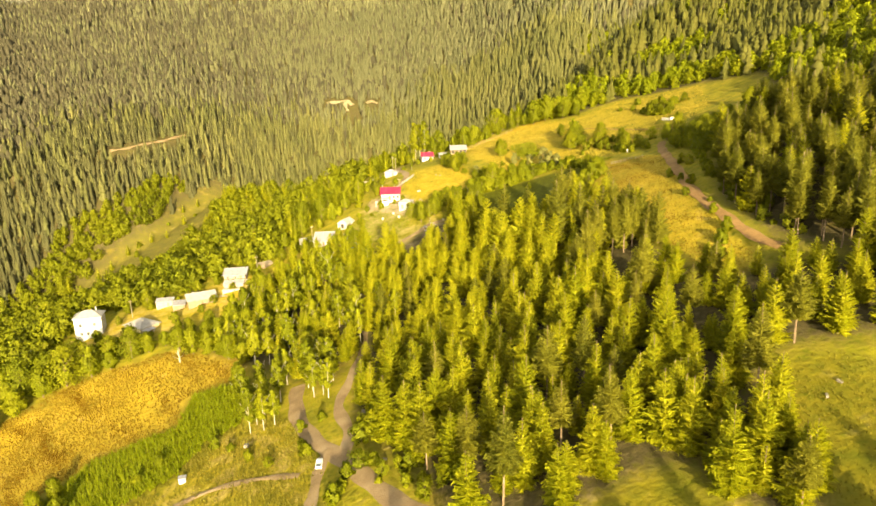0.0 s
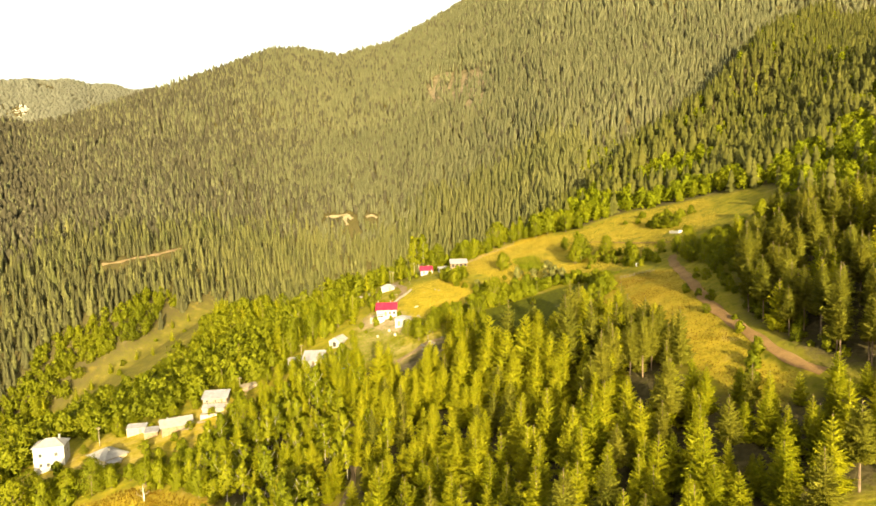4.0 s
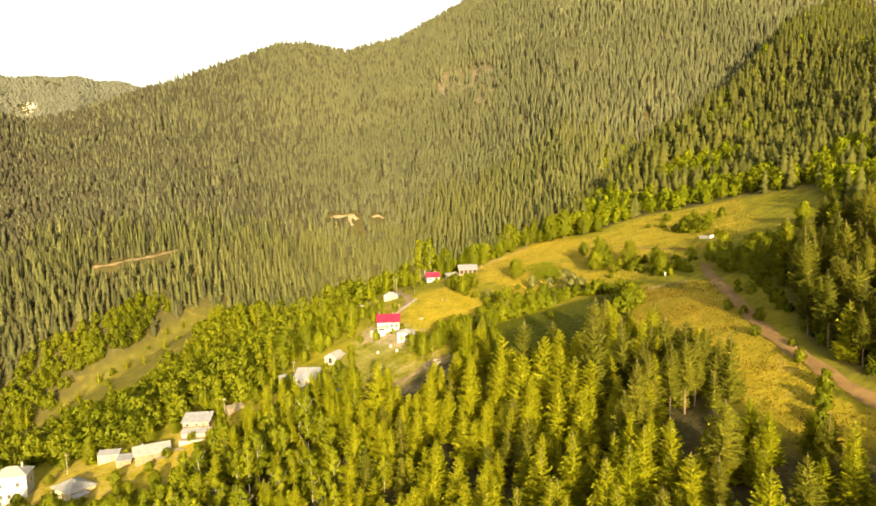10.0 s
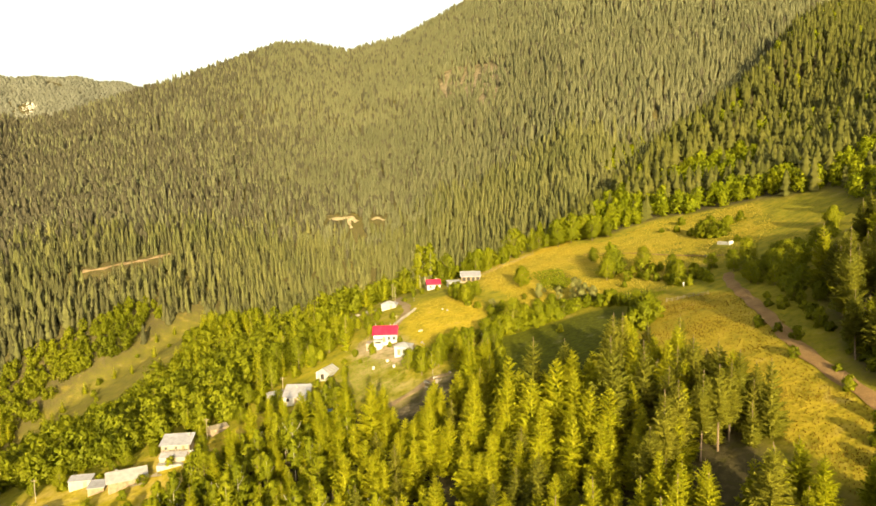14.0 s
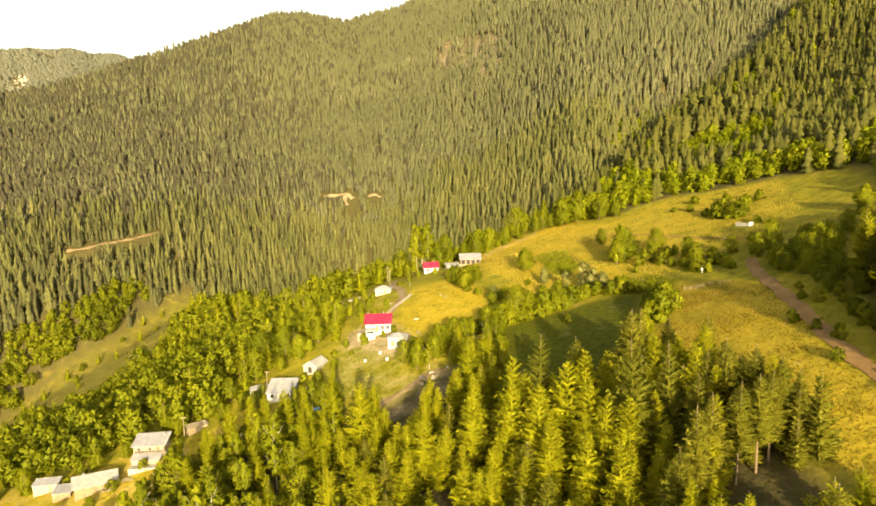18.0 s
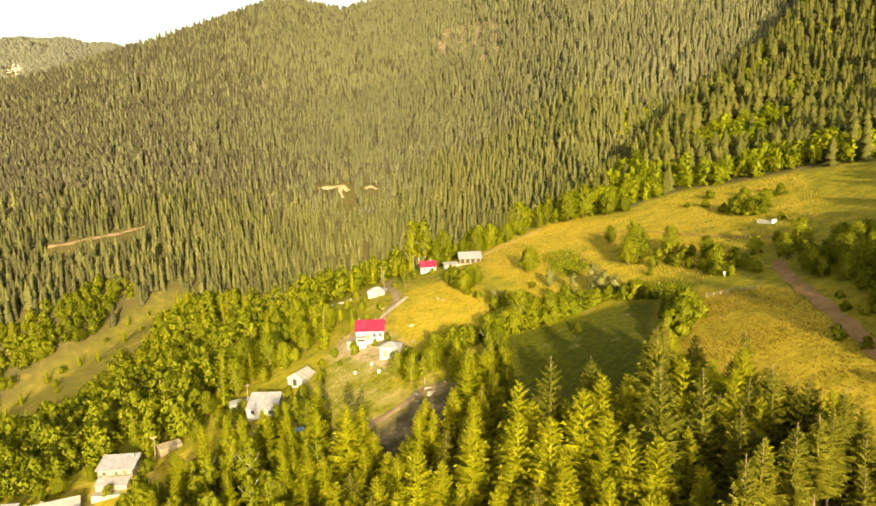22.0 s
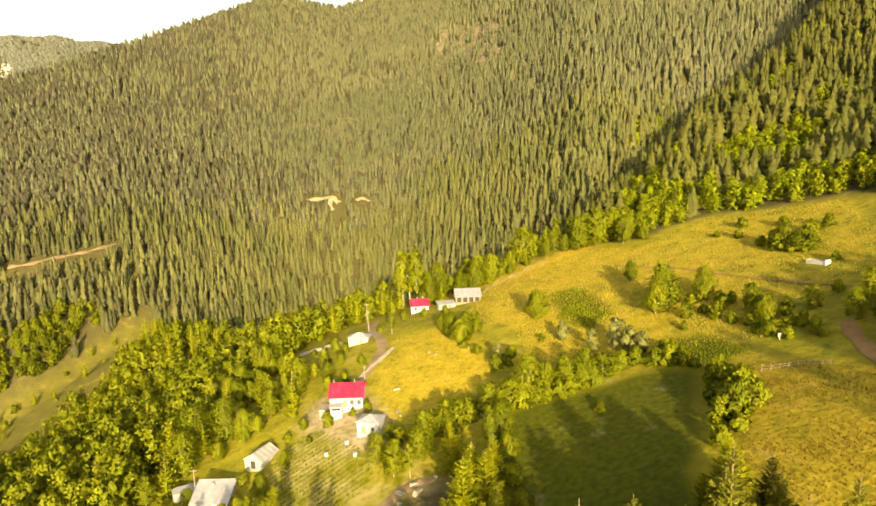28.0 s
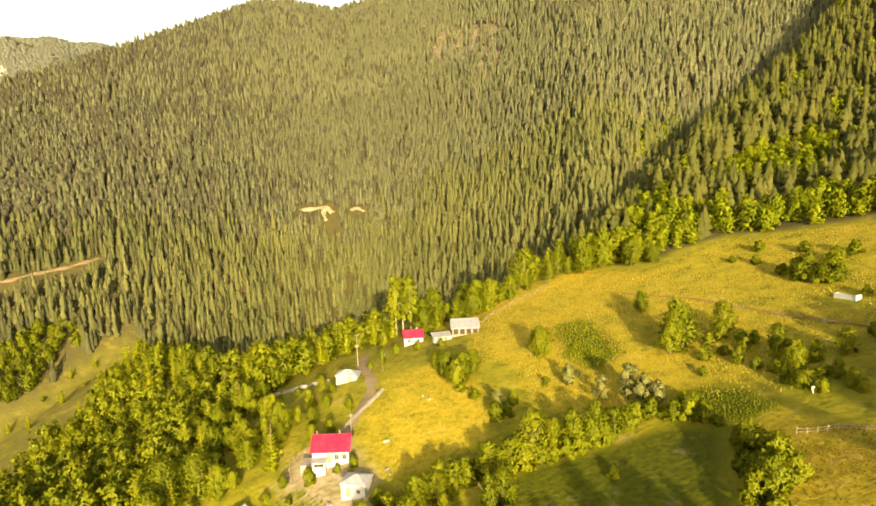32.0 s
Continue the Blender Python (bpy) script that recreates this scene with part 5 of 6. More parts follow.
red = house("red_roofed_house", "white two-level house with bright red tin roof", -26.3, 351.4, 2, 9.4, 9.4, 3.6, "gable", 2.5, PLASTER, RED_TIN, 0.5,
            [("window", "front", 1.6, 1.4, 1.0, 1.2), ("window", "front", 3.6, 1.4, 1.0, 1.2), ("window", "right", -1.0, 1.4, 0.9, 1.1), ("door", "front", -0.4, 0.6, 0.95, 2.0)])
part("porch", boxed(-4.4, -7.2, -3.0, -1.1, -4.705, 1.6, bevel=0.03), PLASTER, red, "white projecting porch block")
# dark panel on the solid porch block, with the shade put in as colour
part("porch_opening", boxed(-4.0, -7.23, 0.55, -1.5, -7.1, 1.25), DARK, red, "dark panel painting in a shaded gap under the porch roof")
part("porch_roof", slab((-4.7, -7.6, 1.75), (-0.9, -7.6, 1.75), (-0.9, -4.72, 2.0), (-4.7, -4.72, 2.0), 0.1), PALE_TIN, red)
back = part("back_roof", slab((-0.5, 4.72, 3.9), (4.9, 4.72, 3.9), (4.9, 7.6, 3.0), (-0.5, 7.6, 3.0), 0.12), DARK, red, "dark lean-to roof behind")
for u in (-4.0, 2.0):
    part("stove_pipe", tube([(u, 0.5, 5.4), (u, 0.5, 7.1)], [0.11, 0.11], 8), PLASTER, red, "thin white stove pipe")
part("terrace", boxed(-7.8, -5.2, -3.0, -4.72, -0.6, 0.15, bevel=0.04), PINKISH, red, "pale concrete terrace beside the house")
part("back_wall", boxed(-0.3, 4.705, -2.5, 4.7, 7.3, 2.95), CONCRETE, red)
house("white_shed", "square whitewashed shed with pale hipped roof", -17.8, 334.8, -12, 6.0, 5.6, 3.0, "hip", 1.3, PLASTER, PALE_TIN, 0.35,
      [("door", "front", -1.2, 0.0, 1.0, 2.0), ("window", "front", 1.4, 1.0, 0.7, 0.7)], category="shed")
house("small_red_house", "small white cottage with red tin roof by the lane", -8.4, 424, 8, 6.8, 6.0, 2.6, "gable", 2.0, PLASTER, RED_TIN, 0.4,
      [("window", "front", -1.7, 0.9, 0.9, 1.0), ("window", "front", 1.7, 0.9, 0.9, 1.0), ("door", "right", 0.0, 0.0, 0.9, 2.0)], (1.5, 1.0, 0.7))
stable = house("stable", "open-fronted board stable with pale tin roof", 10.6, 421, 2, 9.4, 6.2, 2.5, "mono", 1.6, WOOD, PALE_TIN, 0.5, category="barn")
# the front is closed; dark panels paint in the shade of the stalls
for u in (-3.4, -1.1, 1.2, 3.5):
    part("opening", boxed(u - 0.8, -3.16, 0.3, u + 0.8, -3.06, 2.2), DARK, stable, "dark panel painting in the shade of an open stall")
house("store", "low grey store with tin roof beside the stable", 2.2, 417.5, 14, 6.5, 4.0, 1.7, "mono", 0.5, CONCRETE, TIN, 0.3, [("door", "front", 1.0, 0.0, 0.9, 1.6)], category="shed")
house("hut", "small hut with pale rounded tin roof by the lane", -28.8, 398.5, -6, 7.0, 5.0, 2.1, "hip", 1.4, CONCRETE, PALE_TIN, 0.4, [("door", "front", 1.2, 0.0, 0.9, 1.8)], category="shed")
house("grey_shed", "small low shed with grey roof in the wood", -37.0, 303.5, 25, 4.2, 3.2, 1.9, "mono", 0.5, WOOD, TIN, 0.3, category="shed")
house("bank_shed", "long low shed with pale roof under the trees", -182, 288, 24, 12.0, 4.0, 2.0, "mono", 0.6, CONCRETE, PALE_TIN, 0.3, category="shed")

# broken boards lying below the barn
for x, y in ((-101.5, 286.0), (-97.5, 289.5)):
    bh = thing("board_heap", pose(x, y, ground_z(x, y), 0, 0, 30), "heap of broken grey boards below the barn", "boards", "board heaps")
    for k in range(12):
        a = pose(rng.uniform(-1.2, 1.2), rng.uniform(-0.8, 0.8), 0.25 + 0.06 * k, rng.uniform(-14, 14), rng.uniform(-14, 14), rng.uniform(-40, 40))
        b = part("board", boxed(-1.6, -0.12, -0.03, 1.6, 0.12, 0.03), PALE_WOOD, bh)
        b.matrix_local = a

# blue-covered heap by the wood
m = pose(-41.5, 302, ground_z(-41.5, 302), 0, 0, 20)
heap = thing("covered_stack", m, "stack of boards under a faded blue tarpaulin", "tarpaulin")
part("stack", boxed(-1.2, -1.0, -0.5, 1.2, 1.0, 1.6), WOOD, heap)
part("cover", solid([[(-1.4, -1.2, 0.5), (1.4, -1.2, 0.5), (1.4, 1.2, 0.5), (-1.4, 1.2, 0.5)], [(-1.3, -1.1, 1.7), (1.3, -1.1, 1.75), (1.3, 1.1, 1.7), (-1.3, 1.1, 1.8)], [(-1.0, -0.1, 2.4), (1.0, -0.1, 2.3), (1.0, 0.1, 2.3), (-1.0, 0.1, 2.4)]]), BLUE, heap)


# ---- walls, fences, poles ----
def block(rng, sx, sy, sz):
    bm = boxed(-sx, -sy, -sz, sx, sy, sz, bevel=0.18 * min(sx, sy, sz))
    for v in bm.verts:
        v.co += Vector(rng.normal(size=3) * 0.07 * min(sx, sy, sz))
    me = bpy.data.meshes.new("stone")
    bm.to_mesh(me)
    bm.free()
    me.materials.append(STONE)
    return me


ROCKS = [block(rng, 0.5 + 0.1 * k, 0.32, 0.28 + 0.04 * k) for k in range(5)]


def stone_wall(name, points, courses, label):
    """A dry wall of single stones."""
    line = spline(points, 1.05)
    ob = thing(name, pose(line[0][0], line[0][1], ground_z(*line[0])), label, "wall")
    inv = ob.matrix_world.inverted()
    for k in range(len(line) - 1):
        d = line[k + 1] - line[k]
        for c in range(courses):
            p = line[k] + d * (0.5 if c % 2 else 0.0)
            s = new("stone", ROCKS[rng.integers(5)])
            s.parent = ob
            s.matrix_local = inv @ pose(p[0] + rng.uniform(-0.1, 0.1), p[1], ground_z(p[0], p[1]) + 0.2 + 0.52 * c, rng.uniform(-5, 5), rng.uniform(-5, 5), math.degrees(math.atan2(d[1], d[0])) + rng.uniform(-8, 8))
    return ob


stone_wall("garden_wall", ((-59.5, 411.5), (-54.5, 408.5)), 2, "low pale stone wall along the orchard")
stone_wall("garden_wall", ((-52.5, 407.6), (-44, 405.2)), 2, "low pale stone wall along the orchard")
stone_wall("garden_wall", ((-43, 404.8), (-36, 403)), 2, "low pale stone wall along the orchard")
stone_wall("lane_wall", ((-24.5, 364), (-22, 369), (-18, 376), (-15.5, 381)), 2, "rough stone wall beside the lane")


def fence(points, step, tall, rails, label, mat=PALE_WOOD, tilt=4):
    line = spline(points, step)
    ob = thing("fence", pose(line[0][0], line[0][1], ground_z(*line[0])), label, "fence", "field fences")
    inv = ob.matrix_world.inverted()
    tops = []
    for p in line:
        z = ground_z(p[0], p[1])
        h = tall * rng.uniform(0.8, 1.15)
        a = Vector((p[0], p[1], z - 0.3))
        b = Vector((p[0] + rng.normal() * 0.04 * tilt, p[1] + rng.normal() * 0.04 * tilt, z + h))
        part("post", tube([inv @ a, inv @ b], [0.09, 0.07], 5), mat, ob)
        tops.append((a, b))
    for k in range(len(tops) - 1):
        for f in rails:
            a = tops[k][0].lerp(tops[k][1], f + rng.uniform(-0.04, 0.04))
            b = tops[k + 1][0].lerp(tops[k + 1][1], f + rng.uniform(-0.04, 0.04))
            part("rail", tube([inv @ a, inv @ b], [0.055, 0.05], 5), mat, ob)
    return ob


fence(((77, 315.4), (80.5, 314), (84, 312.6), (89, 308)), 1.6, 1.5, (0.45, 0.8), "crooked bleached wooden fence along the meadow")
fence(((17, 430), (21, 436), (27, 444), (36, 453), (47, 463)), 2.2, 1.6, (0.4, 0.8), "wooden rail fence along the crest of the field")
fence(((-117, 283), (-114, 276), (-109, 270)), 2.0, 1.2, (0.5, 0.85), "dark wooden garden fence below the cottage", WOOD)
fence(((-36, 345), (-38, 352), (-34, 359)), 2.0, 1.3, (0.5, 0.85), "wooden yard fence round the red-roofed house", WOOD)


def pole(x, y, tall, arm):
    ob = thing("utility_pole", pose(x, y, ground_z(x, y), 0, 0, 15), "slim weathered wooden utility pole", "pole", "utility poles")
    part("shaft", tube([(0, 0, -0.5), (0, 0, tall)], [0.15, 0.1], 7), PALE_WOOD, ob)
    part("crossarm", boxed(-arm, -0.06, tall - 0.7, arm, 0.06, tall - 0.55), WOOD, ob)
    for u in (-arm + 0.1, 0.3, arm - 0.1):
        part("insulator", tube([(u, 0, tall - 0.55), (u, 0, tall - 0.3)], [0.05, 0.04], 6), PLASTER, ob)


for x, y, tall in ((-139, 291, 8), (-86, 307, 8), (-63, 325, 8), (-22, 357, 7.5), (-27, 410, 8), (-30, 430, 8)):
    pole(x, y, tall, 0.8)

# trough, marker, boxes and rocks
tr = thing("water_trough", pose(121.5, 378.3, ground_z(121.5, 378.3), 0, 0, -70), "long whitewashed concrete water trough in the meadow", "trough")
part("basin", merged(boxed(-3.6, -0.9, -0.6, 3.6, 0.9, 0.25), boxed(-3.6, -0.9, 0.25, 3.6, -0.7, 1.0), boxed(-3.6, 0.7, 0.25, 3.6, 0.9, 1.0), boxed(-3.6, -0.7, 0.25, -3.4, 0.7, 1.0), boxed(3.4, -0.7, 0.25, 3.6, 0.7, 1.0)), PLASTER, tr)
part("head_wall", boxed(3.605, -1.1, -0.6, 4.1, 1.1, 1.7, bevel=0.05), PLASTER, tr)
mk = thing("marker_post", pose(88.2, 331, ground_z(88.2, 331)), "short white painted post with pale board in the grass", "post")
part("shaft", boxed(-0.12, -0.12, -0.4, 0.12, 0.12, 1.7), PLASTER, mk)
part("board", boxed(-0.45, -0.18, 0.7, 0.45, -0.122, 1.7, bevel=0.02), PLASTER, mk)
hv = thing("well_house", pose(-73, 166.5, ground_z(-73, 166.5), 0, 0, 15), "small white block hut with pale flat lid", "hut")
part("block", boxed(-0.9, -0.8, -0.4, 0.9, 0.8, 1.5, bevel=0.03), PLASTER, hv)
part("lid", boxed(-1.05, -0.95, 1.5, 1.05, 0.95, 1.66, bevel=0.02), PALE_TIN, hv)
gv = thing("boundary_stone", pose(-57.5, 175.5, ground_z(-57.5, 175.5)), "pale upright stone by the road verge", "stone")
part("stone_body", block(rng, 0.7, 0.6, 0.8), STONE, gv)
for k, (x, y, s) in enumerate(((-23.5, 175.5, 1.7), (-22, 177, 1.1), (-3, 372, 0.9), (-1, 369, 0.7), (-12, 352, 1.0), (-11, 340, 1.1), (-10, 338, 0.8), (-8, 306, 1.5), (-5, 308, 1.2), (-4, 305, 1.6), (0, 309, 1.2), (-8, 303, 1.0), (110, 368, 1.0), (76, 128, 0.8), (80, 131, 0.7), (-16, 150, 1.0), (-13, 148, 0.8), (2, 129, 1.0))):
    rk = new("rock", ROCKS[k % 5])
    rk.matrix_world = pose(x, y, ground_z(x, y) + 0.15 * s, 8 * k % 15, 5 * k % 12, 47 * k) @ Matrix.Diagonal((s, s, s, 1))
    tagged(rk, "pale weathered rock lying in the grass", "rock", "rocks")
for x, y, s in ((-24, 331, 0.8), (-21, 325, 0.7), (-29, 328, 0.7)):
    bx = thing("beehive", pose(x, y, ground_z(x, y), 0, 0, 20 * s), "small white wooden beehive box in the garden", "beehive", "beehives")
    part("box", boxed(-0.45, -0.4, -0.1, 0.45, 0.4, 0.9, bevel=0.02), PLASTER, bx)
    part("lid", boxed(-0.52, -0.47, 0.9, 0.52, 0.47, 1.02), PALE_TIN, bx)

# dead tree by the golden field
dt = thing("dead_tree", pose(-101, 243, ground_z(-101, 243)), "bare bleached dead tree at the field edge", "tree")
part("trunk", tube([(0, 0, -0.4), (0.1, 0, 2.2), (-0.2, 0, 4.6), (0.2, 0.1, 6.2)], [0.3, 0.22, 0.14, 0.03], 7), PALE_BARK, dt)
for a, z, L in ((0.3, 2.0, 2.2), (2.6, 2.8, 1.9), (4.4, 3.4, 1.5), (1.4, 4.0, 1.2), (3.4, 1.4, 2.4)):
    part("limb", tube([(0, 0, z), (L * 0.6 * math.cos(a), L * 0.6 * math.sin(a), z + L * 0.35), (L * math.cos(a), L * math.sin(a), z + L * 0.9)], [0.11, 0.07, 0.02], 5), PALE_BARK, dt)

# white car at the junction
cz = ground_z(-33.2, 155.5) + 0.32
car = thing("car", pose(-33.2, 155.5, cz, 2, 0, 4), "small white car standing at the road junction", "car")


body = [(-2.05, 0.62, 0.42, 0.72), (-1.95, 0.78, 0.28, 0.84), (-1.1, 0.84, 0.25, 0.92), (0.6, 0.84, 0.25, 0.94), (1.5, 0.83, 0.26, 0.86), (2.0, 0.74, 0.32, 0.74), (2.08, 0.6, 0.42, 0.66)]
part("body", solid([[(-w, y, lo), (w, y, lo), (w * 1.02, y, (lo + hi) / 2), (w * 0.94, y, hi), (-w * 0.94, y, hi), (-w * 1.02, y, (lo + hi) / 2)] for y, w, lo, hi in body]), CAR_WHITE, car)
cabin = [(-1.85, 0.70, 0.9, 0.92), (-1.3, 0.68, 0.9, 1.42), (0.1, 0.66, 0.9, 1.46), (0.95, 0.70, 0.9, 0.95)]
part("cabin_glass", solid([[(-w, y, lo), (w, y, lo), (w * 0.86, y, hi), (-w * 0.86, y, hi)] for y, w, lo, hi in cabin]), GLASS, car)
part("roof_panel", boxed(-0.6, -1.25, 1.42, 0.6, 0.1, 1.5, bevel=0.03), CAR_WHITE, car)
for sx in (-1, 1):
    for yy in (-1.25, 1.3):
        wl = part("wheel", tube([(sx * 0.66, yy, 0.02), (sx * 0.87, yy, 0.02)], [0.31, 0.31], 14), RUBBER, car)
        part("rim", tube([(sx * 0.865, yy, 0.02), (sx * 0.885, yy, 0.02)], [0.19, 0.17], 10), METAL, wl)
    part("headlight", boxed(sx * 0.62 - 0.14, 1.985, 0.58, sx * 0.62 + 0.14, 2.05, 0.72, bevel=0.02), GLASS, car)
    part("tail_light", boxed(sx * 0.62 - 0.1, -2.03, 0.6, sx * 0.62 + 0.1, -1.97, 0.76, bevel=0.02), RED_TIN, car)

